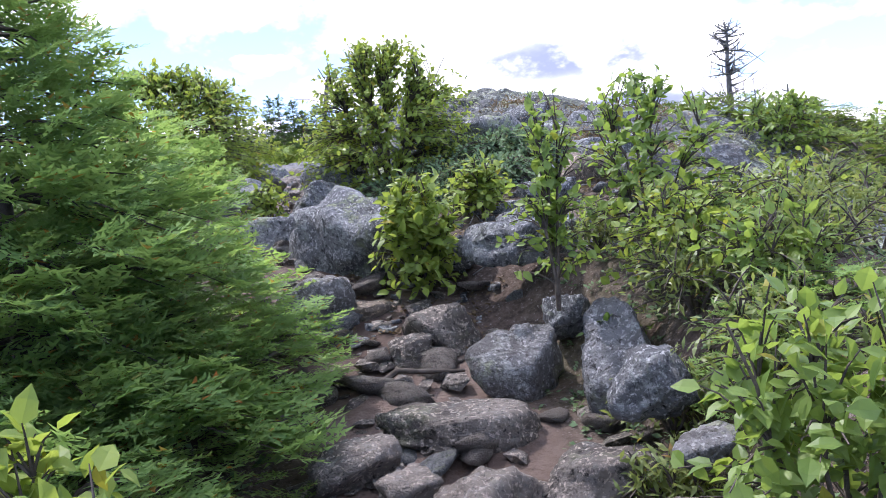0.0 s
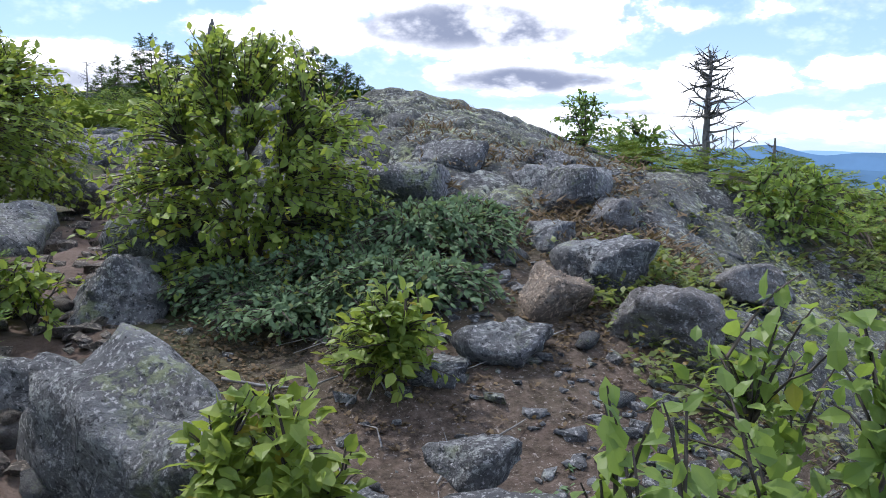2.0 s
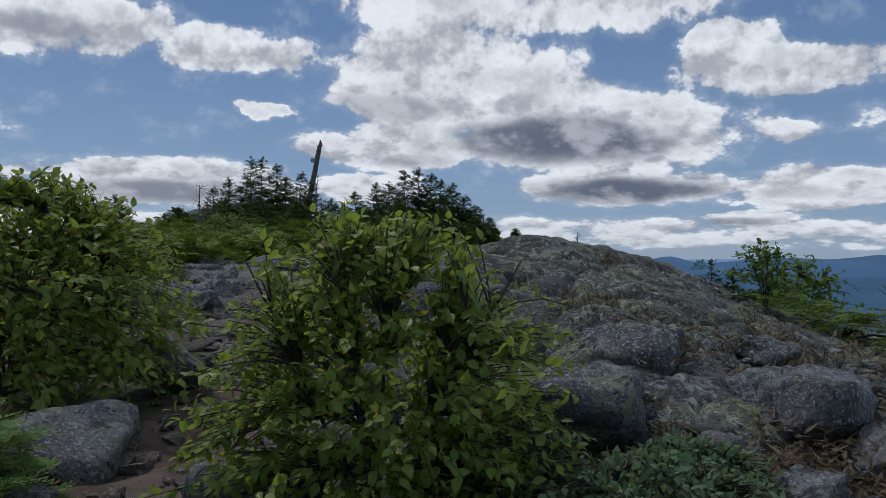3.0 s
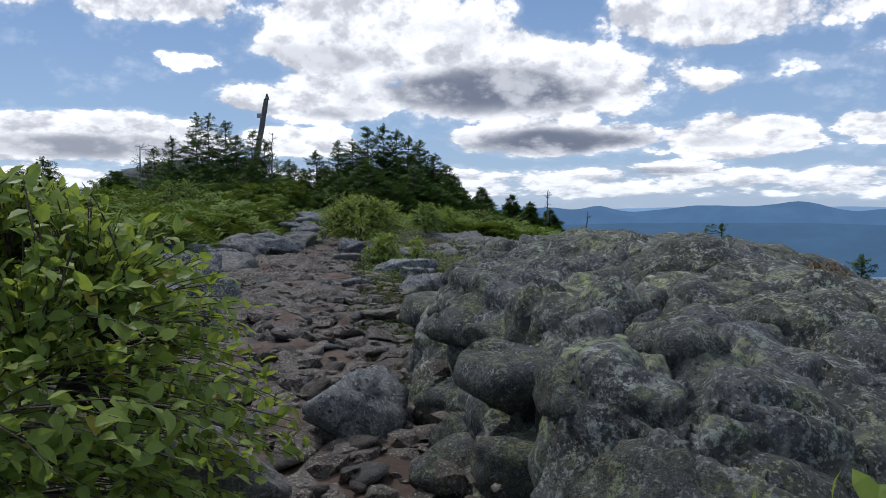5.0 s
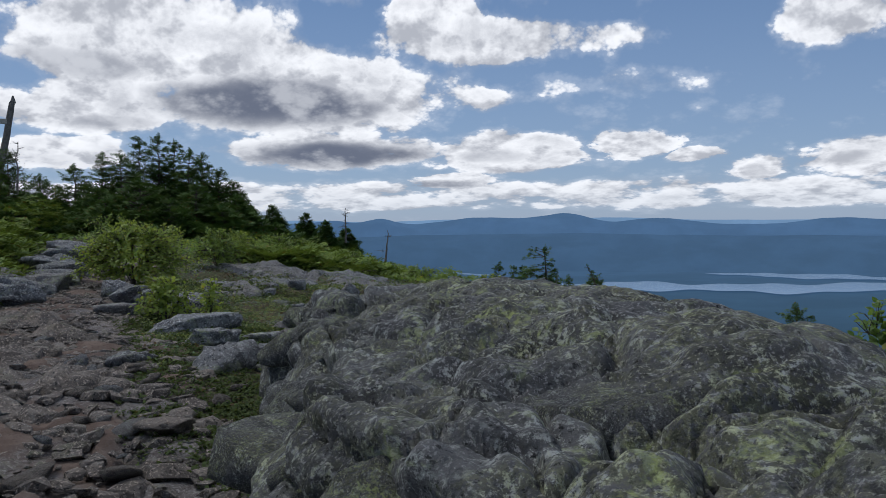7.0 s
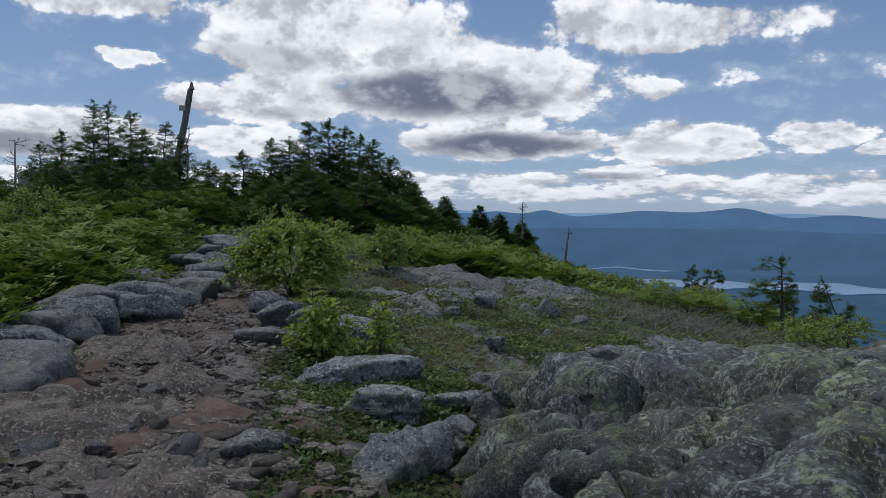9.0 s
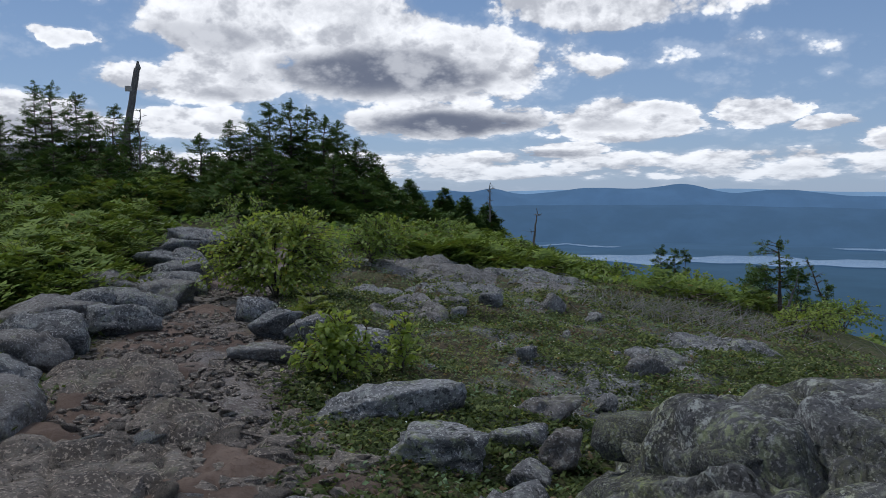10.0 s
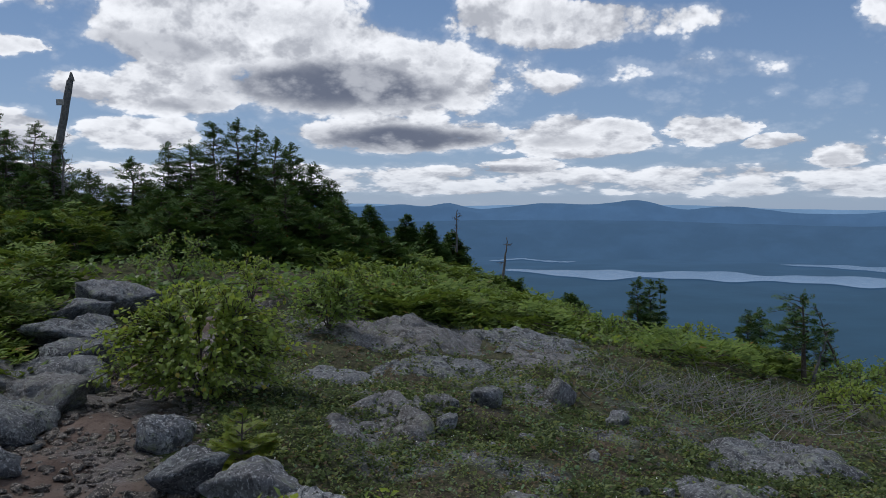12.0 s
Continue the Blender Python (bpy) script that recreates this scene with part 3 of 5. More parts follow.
def conifer(x, y, height, radius, label, name="spruce", seed=1, levels=16, arms=9, twig=0.2, template=None, mat=None, trunk=0.05, lean=(0, 0), bare=0.0, thin=1.0, group="wind-stunted spruces", z=None, flag=None, density=1.0, droop=-0.1, keep=None, loose=1.0, shape=0.8, lift=0.75, taper=0.6):
    """Trunk, whorls of boughs, flat twigs along the boughs. flag: the side to which the wind has bent it."""
    r = np.random.RandomState(seed)
    tv, tf = template or SPRAY_COARSE
    z0 = ground_z(x, y) - 0.05 if z is None else z
    root = empty_thing(name, (x, y, z0), label, "conifer", group)
    s = np.linspace(0, 1, 9)
    pts = np.stack([lean[0] * s ** 1.5 * height, lean[1] * s ** 1.5 * height, s * height], axis=1) + r.normal(0, 0.008, (9, 3)) * height * s[:, None]
    v, f = tubes([(pts, trunk * (1 - s * 0.9))], 7)
    part("trunk", mesh_from("trunk", v, f, BARK), root, "straight tapering dark trunk")
    lines, at, fw, up, sz = [], [], [], [], []
    for i in range(levels):
        k = bare + (1 - bare) * (i + r.uniform(0, 0.8)) / levels
        k = max(0.03, min(k, 0.97))
        o = np.array([np.interp(k, s, pts[:, c]) for c in range(3)])
        reach = radius * (1 - k) ** shape * r.uniform(0.75, 1.15) + 0.025 * height * (k > 0.8)
        for j in range(max(3, int(arms * (1 - k * 0.55)))):
            a = r.uniform(0, 2 * math.pi)
            d = np.array([math.cos(a), math.sin(a), 0.0])
            w = 1.0
            if flag is not None:
                w = 0.35 + 0.9 * max(0.0, d[0] * flag[0] + d[1] * flag[1])
            L = reach * r.uniform(0.55, 1.12) * w
            if L < 0.03:
                continue
            rise = r.uniform(-0.3, 0.35) * loose + lift * k
            q = np.linspace(0, 1, 3)[:, None]
            bp = o + d * L * q + np.array([0, 0, 1.0]) * (rise * L * q + droop * L * q ** 2)
            lines.append((bp, np.linspace(0.010, 0.002, 3) * (0.5 + height * 0.25)))
            for m in range(max(3, int(L / (twig * 0.085) * density))):
                if r.rand() > thin:
                    continue
                u = r.uniform(0.15, 1.0) ** 0.6
                p = o + d * L * u + np.array([0, 0, rise * L * u + droop * L * u * u])
                if keep and not keep(x + p[0], y + p[1], z0 + p[2]):
                    continue
                side = np.array([-d[1], d[0], 0]) * r.choice((-1, 1)) * r.uniform(0.2, 0.95)
                at.append(p)
                fw.append(d * 0.75 + side + np.array([0, 0, r.uniform(-0.25, 0.55) * loose]))
                up.append(np.array([r.normal(0, 0.4 * loose), r.normal(0, 0.4 * loose), 1.0]))
                sz.append(twig * r.uniform(0.65, 1.2) * (1 - taper * k))
    for m in range(130 if tv is SPRAY_COARSE[0] and flag is None and bare == 0.0 else 0):
        u = r.uniform(0.3, 0.97)
        b = r.uniform(0, 2 * math.pi)
        d = np.array([math.cos(b), math.sin(b), 0.0])
        at.append(np.array([np.interp(u, s, pts[:, c]) for c in range(3)]) + d * radius * (1 - u) ** shape * r.uniform(0.0, 0.9))
        fw.append(d + (0, 0, r.uniform(-0.1, 0.6)))
        up.append(np.array([r.normal(0, 0.4), r.normal(0, 0.4), 1.0]))
        sz.append(twig * r.uniform(0.6, 1.1) * (1.05 - 0.65 * u))
    for m in range(10):
        u = r.uniform(0.85, 1.0)
        at.append(np.array([np.interp(u, s, pts[:, c]) for c in range(3)]))
        fw.append(np.array([r.normal(0, 0.45), r.normal(0, 0.45), 1.0]))
        up.append(np.array([r.normal(), r.normal(), 0.2]))
        sz.append(twig * r.uniform(0.5, 0.8) * (2.0 - 1.4 * u))
    v, f = tubes(lines, 3)
    part("bough_mass", mesh_from("bough_mass", v, f, BARK), root, kind="stuff")
    v, f = strew(tv, tf, np.array(at), turned(np.array(fw), np.array(up)), np.array(sz))
    part("foliage", mesh_from("foliage", v, f, mat or NEEDLE, False), root, kind="stuff")
    return root


def low_spruce(x, y, height, rx, ry, label, seed=1, count=400, twig=0.16, template=None, mat=None, name="creeping_spruce", group="creeping spruce mats", z=None, keep=None):
    """A mat of spruce that creeps along the ground: twigs over a low lumpy mound, on crooked boughs."""
    r = np.random.RandomState(seed)
    tv, tf = template or SPRAY_COARSE
    z0 = ground_z(x, y) - 0.03 if z is None else z
    root = empty_thing(name, (x, y, z0), label, "conifer", group)
    a, k = r.uniform(0, 2 * math.pi, count), np.sqrt(r.uniform(0, 1, count))
    px, py = np.cos(a) * k * rx, np.sin(a) * k * ry
    lumps = 0.55 + 0.9 * wave(px + seed * 3.1, py, 0.45) + 0.5 * wave(px, py + seed * 1.7, 0.2)
    depth = r.uniform(0, 1, count) ** 2
    pz = height * np.clip((1 - k ** 3) * 0.55 + 0.5 * lumps * (1 - k ** 4), 0.05, 1.3) * (1 - 0.6 * depth)
    pz += np.asarray(surface(x + px, y + py)) - z0
    at = np.stack([px, py, pz], axis=1)
    if keep:
        at = at[[keep(x + p[0], y + p[1], z0 + p[2]) for p in at]]
        count = len(at)
        a = np.arctan2(at[:, 1], at[:, 0])
    spin = a + r.normal(0, 0.8, count)
    fw = np.stack([np.cos(spin), np.sin(spin), r.uniform(-0.15, 0.35, count)], axis=1)
    up = np.concatenate([r.normal(0, 0.2, (count, 2)), np.ones((count, 1))], axis=1)
    v, f = strew(tv, tf, at, turned(fw, up), twig * r.uniform(0.7, 1.3, count))
    part("foliage", mesh_from("foliage", v, f, mat or NEEDLE_MAT, False), root, kind="stuff")
    lines = []
    for i in range(7):
        b = r.uniform(0, 2 * math.pi)
        q = np.linspace(0, 1, 5)[:, None]
        pts = np.concatenate([q * math.cos(b) * rx * 0.8, q * math.sin(b) * ry * 0.8, height * 0.35 * np.sin(q * 2.4)], axis=1)
        pts[:, 2] += np.asarray(surface(x + pts[:, 0], y + pts[:, 1])) - z0
        lines.append((pts, np.linspace(0.014, 0.004, 5)))
    v, f = tubes(lines, 4)
    part("bough_mass", mesh_from("bough_mass", v, f, BARK), root, kind="stuff")
    return root


def dead_tree(x, y, height, label, seed=1, arms=40, reach=0.3, trunk=0.035, lean=(0, 0), name="dead_tree", z=None, mat=None, flag=None, curl=0.5, start=0.15):
    r = np.random.RandomState(seed)
    z0 = ground_z(x, y) - 0.05 if z is None else z
    root = empty_thing(name, (x, y, z0), label, "dead tree", "dead trees")
    s = np.linspace(0, 1, 10)
    pts = np.stack([lean[0] * s * height, lean[1] * s * height, s * height], axis=1) + r.normal(0, 0.012, (10, 3)) * height * s[:, None]
    v, f = tubes([(pts, trunk * (1 - s * 0.75))], 8)
    part("trunk", mesh_from("trunk", v, f, mat or DEADWOOD), root, "bare weathered trunk")
    for i in range(arms):
        k = start + (1 - start) * r.rand()
        o = np.array([np.interp(k, s, pts[:, c]) for c in range(3)])
        a = r.uniform(0, 2 * math.pi)
        d = np.array([math.cos(a), math.sin(a), r.uniform(-0.35, 0.45)])
        L = reach * r.uniform(0.3, 1.1) * (1.15 - 0.75 * k)
        if flag is not None:
            L *= 0.4 + 0.9 * max(0.0, d[0] * flag[0] + d[1] * flag[1])
        q = np.linspace(0, 1, 6)[:, None]
        bend = r.normal(0, 0.35, 3)
        bp = o + d * L * q + (bend + (0, 0, curl)) * L * q ** 2 * 0.5
        lines = [(bp, np.linspace(trunk * 0.26, trunk * 0.06, 6))]
        for m in range(5):
            u = r.uniform(0.3, 0.95)
            c0 = o + d * L * u + (bend + (0, 0, curl)) * L * u * u * 0.5
            w = d * 0.5 + r.normal(0, 0.7, 3)
            lines.append((c0 + w * q * L * 0.35, np.linspace(trunk * 0.12, trunk * 0.03, 6)))
        v, f = tubes(lines, 4)
        part("branch", mesh_from("branch", v, f, mat or DEADWOOD), root)
    return root
# ---- the ground, the outcrop and the distance ----
def spread(core, step, reach, grow=1.22):
    """Grid lines: even over the core, then ever wider out to the reach."""
    a, b = core
    mid = np.arange(a, b + step / 2, step)
    out, d = [], step
    while sum(out) + d < reach:
        d *= grow
        out.append(d)
    run = np.cumsum(out)
    return np.concatenate([(a - run)[::-1], mid, b + run])


def grid_faces(nx, ny):
    i, j = np.meshgrid(np.arange(nx - 1), np.arange(ny - 1), indexing="ij")
    a = (i * ny + j).ravel()
    return np.stack([a, a + ny, a + ny + 1, a + 1], axis=1)


def cells(x, y, size, seed):
    """Distance to the nearest joint between irregular blocks, and a number for the block."""
    r = np.random.RandomState(seed)
    jit = r.rand(64, 64, 3)
    u, v = x / size + 500, y / size + 500
    i, j = np.floor(u).astype(int), np.floor(v).astype(int)
    d1, d2, tag = np.full(u.shape, 9.0), np.full(u.shape, 9.0), np.zeros(u.shape)
    for a in (-1, 0, 1):
        for b in (-1, 0, 1):
            p = jit[(i + a) % 64, (j + b) % 64]
            d = np.hypot(i + a + p[..., 0] - u, j + b + p[..., 1] - v)
            near = d < d1
            d2 = np.where(near, d1, np.minimum(d2, d))
            tag = np.where(near, p[..., 2], tag)
            d1 = np.where(near, d, d1)
    return d2 - d1, tag


def build_ground():
    xs, ys = spread((-3, 6), 0.065, 4700), spread((6, 29), 0.065, 4700)
    gx, gy = np.meshgrid(xs, ys, indexing="ij")
    z = land(gx, gy)
    d = np.abs(gx - along(gy, LINE_Y, LINE_X))
    k = dome(gx, gy)
    z = z - 0.12 * smooth(0.15, 0.5, k)
    ragged = 0.5 * wave(gx, gy, 0.8) + 0.3 * wave(gx, gy, 0.3)
    wide = 0.42 + 0.45 * smooth(16, 18, gy) * (1 - smooth(21.5, 23.5, gy))
    trail = (1 - smooth(wide - 0.1, wide + 0.22, d + ragged * 0.35)) * (gy < 34)
    gap, tag = cells(gx + 0.2 * wave(gx, gy, 0.4), gy, 0.27, 3)
    rubble = (tag - 0.45) * 0.055 - 0.03 * (1 - smooth(0, 0.2, gap)) + 0.03 * wave(gx, gy, 0.12)
    z = z + (0.05 * wave(gx, gy, 0.35) + 0.035 * wave(gx, gy, 0.16)) * trail + rubble * trail * smooth(15.5, 17, gy) * (1 - smooth(23, 25, gy))
    gravel = smooth(1.6, 2.4, gx) * (1 - smooth(5.5, 6.5, gx)) * smooth(9.3, 10, gy) * (1 - smooth(12.6, 13.6, gy))
    green = np.clip(0.75 + ragged * 1.4 - 0.7 * (1 - smooth(9.5, 11.5, gy)) * (1 - smooth(2.2, 4.0, d + ragged)), 0, 1) * (1 - gravel * np.clip(0.75 + ragged * 1.5, 0, 1)) * (1 - trail)
    bare = smooth(0.1, 0.3, k) + 0.9 * smooth(0.18, 0.32, ragged + 0.22 * smooth(20, 22, gy) - 0.03) * smooth(1.5, 2.2, gx) * (1 - smooth(4.5, 6, gx)) * (gy < 31) * (gy > 20)
    bare = np.clip(bare + 0.6 * smooth(-0.05, 0.12, ragged) * trail * smooth(16, 18, gy), 0, 1)
    verts = np.stack([gx, gy, z], axis=2).reshape(-1, 3)
    me = mesh_from("ground", verts, grid_faces(len(xs), len(ys)), SOIL)
    # beyond 150 m the ground takes the self-glowing painted haze
    me.materials.append(FAR_LAND_GLOW)
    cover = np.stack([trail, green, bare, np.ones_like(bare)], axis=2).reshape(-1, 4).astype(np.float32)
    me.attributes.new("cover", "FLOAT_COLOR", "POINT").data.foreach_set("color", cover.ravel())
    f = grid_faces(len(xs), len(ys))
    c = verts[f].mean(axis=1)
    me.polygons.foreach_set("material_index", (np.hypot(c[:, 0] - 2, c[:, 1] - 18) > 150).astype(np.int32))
    tagged(new("ground", me), "stony mountain soil with moss and a worn trail", "ground", kind="structure")


def build_outcrop():
    xs = np.concatenate([np.arange(0.9, 2.5, 0.018), np.arange(2.5, 8.2, 0.03)])
    ys = np.concatenate([np.arange(11.2, 16.5, 0.024), np.arange(16.5, 22.8, 0.034)])
    gx, gy = np.meshgrid(xs, ys, indexing="ij")
    k = dome(gx, gy)
    z = land(gx, gy) * (1 - k) + dome_top(gx, gy) * k
    # measured along the rock's skin, so that steep faces carry the same relief as flat ones
    sx = gx + 1.0 * (z + 0.5) * smooth(3.0, 2.1, gx)
    sy = gy + 0.6 * (z - z.min())
    wx, wy = sx + 0.35 * wave(sx, sy, 0.7), sy + 0.35 * wave(sx + 9, sy, 0.7)
    gap, tag = cells(wx, wy * 0.75, 0.95, 5)
    gap2, tag2 = cells(wx * 0.9, wy * 1.15, 0.40, 8)
    pillow = lambda g, w: 1 - (1 - np.clip(g / w, 0, 1)) ** 1.7
    relief = 0.085 * (pillow(gap, 0.4) - 0.82) + (tag - 0.5) * 0.10 - 0.10 * (1 - smooth(0.0, 0.05, gap))
    relief = relief + 0.05 * (pillow(gap2, 0.4) - 0.78) + (tag2 - 0.5) * 0.075 - 0.06 * (1 - smooth(0.0, 0.06, gap2))
    relief = relief + 0.08 * wave(sx, sy, 0.8) + 0.10 * wave(sx, sy, 0.3) + 0.07 * wave(sx, sy, 0.13) + 0.04 * wave(sx, sy, 0.065)
    calm = 1 - 0.45 * np.maximum(smooth(0.75, 0.98, k) * smooth(2.6, 3.6, gx), smooth(14.2, 15.8, 30 - gy) * smooth(2.0, 2.6, gx))
    relief = relief * calm * smooth(0.02, 0.2, k)
    dx, dy = np.gradient(z, xs, ys)
    size = np.sqrt(1 + dx ** 2 + dy ** 2)
    px, py, z = gx - relief * dx / size * 0.8, gy - relief * dy / size * 0.8, z + relief * np.maximum(1 / size, 0.45)
    z = z - 0.3 * (1 - smooth(0.03, 0.12, k))
    keep = k > 0.03
    f = grid_faces(len(xs), len(ys))
    f = f[keep.ravel()[f].any(axis=1)]
    used = np.unique(f)
    back = np.full(keep.size, -1)
    back[used] = np.arange(len(used))
    v = np.stack([px, py, z], axis=2).reshape(-1, 3)[used]
    ob = new("rock_outcrop", mesh_from("rock_outcrop", v, back[f], ROCK_DOME))
    tagged(ob, "broad domed granite outcrop, fissured and grey-green with lichen", "rock outcrop")
    # broken blocks along the lip and over the near shoulder
    r = np.random.RandomState(23)
    shapes = [mesh_from("rock_block", *rock_shape(600 + i, (1.0, r.uniform(0.7, 1.0), r.uniform(0.5, 0.75)), 3, 12, 0.075), ROCK_DOME) for i in range(10)]
    spots = [(float(np.interp(y, EDGE_Y, EDGE_X)) + r.uniform(0.18, 0.5), y, r.uniform(0.2, 0.36)) for y in np.arange(13.6, 20.9, 0.27)]
    spots += [(r.uniform(1.9, 4.6), r.uniform(13.6, 20.8), r.uniform(0.2, 0.42)) for i in range(38)]
    for i, (x, y, s) in enumerate(spots):
        if dome(x, y) < 0.25:
            continue
        block = part("rock_block", shapes[i % 10], ob)
        block.matrix_world = pose(x, y, ground_z(x, y) - s * (0.58 if i > 26 else 0.54), r.normal(0, 7), r.normal(0, 7), r.uniform(0, 360)) @ Matrix.Diagonal((s, s, s, 1))


def bedrock(x, y, rx, ry, turn, up, seed, label, mat=None):
    """A low sheet of bare rock with joints, its rim sunk in the soil."""
    n = int(max(rx, ry) * 2 / 0.035)
    g = np.linspace(-1, 1, max(n, 14))
    u, v = np.meshgrid(g, g, indexing="ij")
    c, s = math.cos(radians(turn)), math.sin(radians(turn))
    px, py = x + u * rx * c - v * ry * s, y + u * rx * s + v * ry * c
    r = np.hypot(u, v) + 0.5 * wave(px + seed, py, 0.5) + 0.3 * wave(px, py + seed, 0.2)
    gap, tag = cells(px * 1.5 + seed, py, 0.38, seed)
    z = land(px, py) + up * smooth(1.0, 0.45, r) * (1 + 0.8 * (tag - 0.5)) - 0.045 * (1 - smooth(0, 0.2, gap)) + 0.05 * wave(px, py, 0.25) + 0.03 * wave(px, py, 0.1) - 0.12 * smooth(0.85, 1.1, r)
    f = grid_faces(len(g), len(g))
    f = f[(r.ravel()[f] < 1.1).any(axis=1)]
    ob = new("rock_slab", mesh_from("rock_slab", np.stack([px, py, z], axis=2).reshape(-1, 3), f, mat or ROCK))
    return tagged(ob, label, "rock slab", "bedrock slabs")


def ridge(name, far, base, height, seed, mat, label, a0=-75.0, a1=110.0, depth=350.0, peaks=()):
    """A range of hills: a strip with a front slope, a crest of several scales and a back slope."""
    r = np.random.RandomState(seed)
    az = np.radians(np.linspace(a0, a1, 420))
    ph = r.uniform(0, 6.28, 8)
    crest = sum(np.sin(az * w + p) / w ** 0.8 for w, p in zip((5, 9, 17, 29, 53, 97, 160, 240), ph))
    crest = (crest - crest.min()) / (crest.max() - crest.min()) * 0.6
    for c, w, h in peaks:
        crest = crest + h * np.exp(-((np.degrees(az) - c) / w) ** 2)
    rows = []
    for q, h in ((0.0, 0.0), (0.45, 0.5), (0.8, 0.85), (1.0, 1.0), (1.25, 0.6)):
        d = far - depth + depth * q + 40 * np.sin(az * 40 + q * 7)
        rows.append(np.stack([2 + np.sin(az) * d, 18 + np.cos(az) * d, base + (height[0] + (height[1] - height[0]) * crest - base) * h], axis=1))
    v = np.stack(rows, axis=1).reshape(-1, 3)
    ob = new(name, mesh_from(name, v, grid_faces(len(az), 5), mat))
    tagged(ob, label, "mountains", kind="structure")


def lake(name, az0, az1, near, far, seed, label):
    """A long narrow water with a ragged shore, lying on the valley floor."""
    r = np.random.RandomState(seed)
    n = 90
    az = np.radians(np.linspace(az0, az1, n))
    s = np.linspace(0, 1, n)
    taper = np.clip(np.minimum(s, 1 - s) * 7, 0, 1) ** 0.6
    mid = (near + far) / 2 + 60 * np.sin(s * 7 + r.uniform(0, 6))
    wob = sum(np.sin(s * w + r.uniform(0, 6)) * a for w, a in ((14, 0.25), (31, 0.2), (67, 0.14)))
    wob2 = sum(np.sin(s * w + r.uniform(0, 6)) * a for w, a in ((17, 0.25), (37, 0.2), (71, 0.14)))
    half = (far - near) / 2
    lo, hi = mid - half * taper * (0.75 + wob), mid + half * taper * (0.75 + wob2)
    v = np.stack([np.stack([2 + np.sin(az) * d, 18 + np.cos(az) * d, np.full(n, -186.0)], axis=1) for d in (lo, hi)], axis=1).reshape(-1, 3)
    ob = new(name, mesh_from(name, v, grid_faces(n, 2), WATER_GLOW))
    tagged(ob, label, "lake", kind="structure")


build_ground()
build_outcrop()
# hills and ridges carry their haze as painted glow
ridge("backdrop_hills", 3300, -190, (-78, -50), 4, FAR_LAND_GLOW, "low wooded hills across the valley, blue with painted haze glow")
ridge("backdrop_ridge", 4350, -190, (-62, 6), 9, FAR_HILL_GLOW, "mountain range on the horizon, its blue haze a painted glow", peaks=((29, 2.2, 0.75), (16.3, 1.2, 0.5), (13, 1.5, 0.35), (23.5, 3.5, 0.55), (9, 3, 0.4), (35, 2.5, 0.4), (46, 3, 0.7), (52, 3, 0.6)))
ridge("backdrop_far_ridge", 4680, -190, (-38, -2), 15, FAR_PALE_GLOW, "farthest mountains, paled by painted haze glow", peaks=((31, 5, 0.6), (20, 6, 0.5), (10, 4, 0.6)))
lake("water_1", 20, 62, 2150, 2480, 2, "long lake in the valley with a pale painted glow")
lake("water_2", 38, 66, 2640, 2860, 5, "second lake beyond a wooded neck of land, with a pale painted glow")
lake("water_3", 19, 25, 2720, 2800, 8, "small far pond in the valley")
# ---- boulders ----
boulder(1.92, 10.42, (0.4, 0.5, 0.5), 35, seed=321, top=-1.4, label="large pointed grey boulder speckled with pale lichen", detail=4, tilt=(14, -24))
boulder(1.44, 10.8, (0.26, 0.3, 0.26), 60, seed=22, top=-1.54, label="rounded grey boulder leaning on a larger one")
boulder(1.92, 9.88, (0.22, 0.22, 0.13), 10, seed=23, top=-2.02, mat=ROCK_BROWN, label="undercut brownish rock ledge below a boulder")
boulder(1.66, 9.78, (0.12, 0.17, 0.24), 80, seed=24, top=-1.86, label="upright grey rock beside the trail")
boulder(2.7, 9.62, (0.28, 0.22, 0.13), -12, seed=25, top=-1.67, label="flat-topped grey rock on the bank")
boulder(2.37, 9.42, (0.17, 0.16, 0.19), 15, seed=27, top=-2.02, mat=ROCK_PATH, label="squarish brown-grey stone standing on the trail")
boulder(2.18, 9.27, (0.13, 0.12, 0.1), 50, seed=28, top=-2.12, mat=ROCK_PATH, label="small brown-grey stone against a larger one")
boulder(2.64, 8.95, (0.2, 0.18, 0.2), -20, seed=29, top=-2.06, label="rounded grey stone on the trail's edge")
boulder(2.95, 8.68, (0.16, 0.18, 0.24), 10, seed=30, top=-1.96, label="upright grey rock under the bank")
boulder(2.3, 8.45, (0.24, 0.15, 0.12), 8, seed=31, top=-2.25, mat=ROCK_PATH, label="pale brown step stone across the trail")
boulder(1.98, 8.25, (0.13, 0.14, 0.12), 33, seed=32, top=-2.27, mat=ROCK_PATH, label="brown-grey step stone in the trail")
boulder(1.9, 7.72, (0.26, 0.22, 0.16), -15, seed=33, top=-2.38, mat=ROCK_PATH, label="broad brown-grey step stone in the trail")
boulder(2.42, 7.92, (0.2, 0.17, 0.17), 21, seed=34, top=-2.31, mat=ROCK_PATH, label="blocky brown-grey step stone in the trail")
boulder(2.72, 7.98, (0.17, 0.18, 0.15), -9, seed=35, top=-2.28, mat=ROCK_PATH, label="blocky brown-grey step stone in the trail")
boulder(3.0, 7.7, (0.08, 0.09, 0.08), 5, seed=36, top=-2.18, label="small grey stone by the trail")
boulder(0.35, 13.25, (0.42, 0.35, 0.3), 12, seed=37, top=-1.2, label="broad grey boulder under a leafy bush", detail=4)
boulder(0.62, 12.45, (0.13, 0.14, 0.16), 30, seed=38, top=-1.36, label="small grey boulder beside the trail")
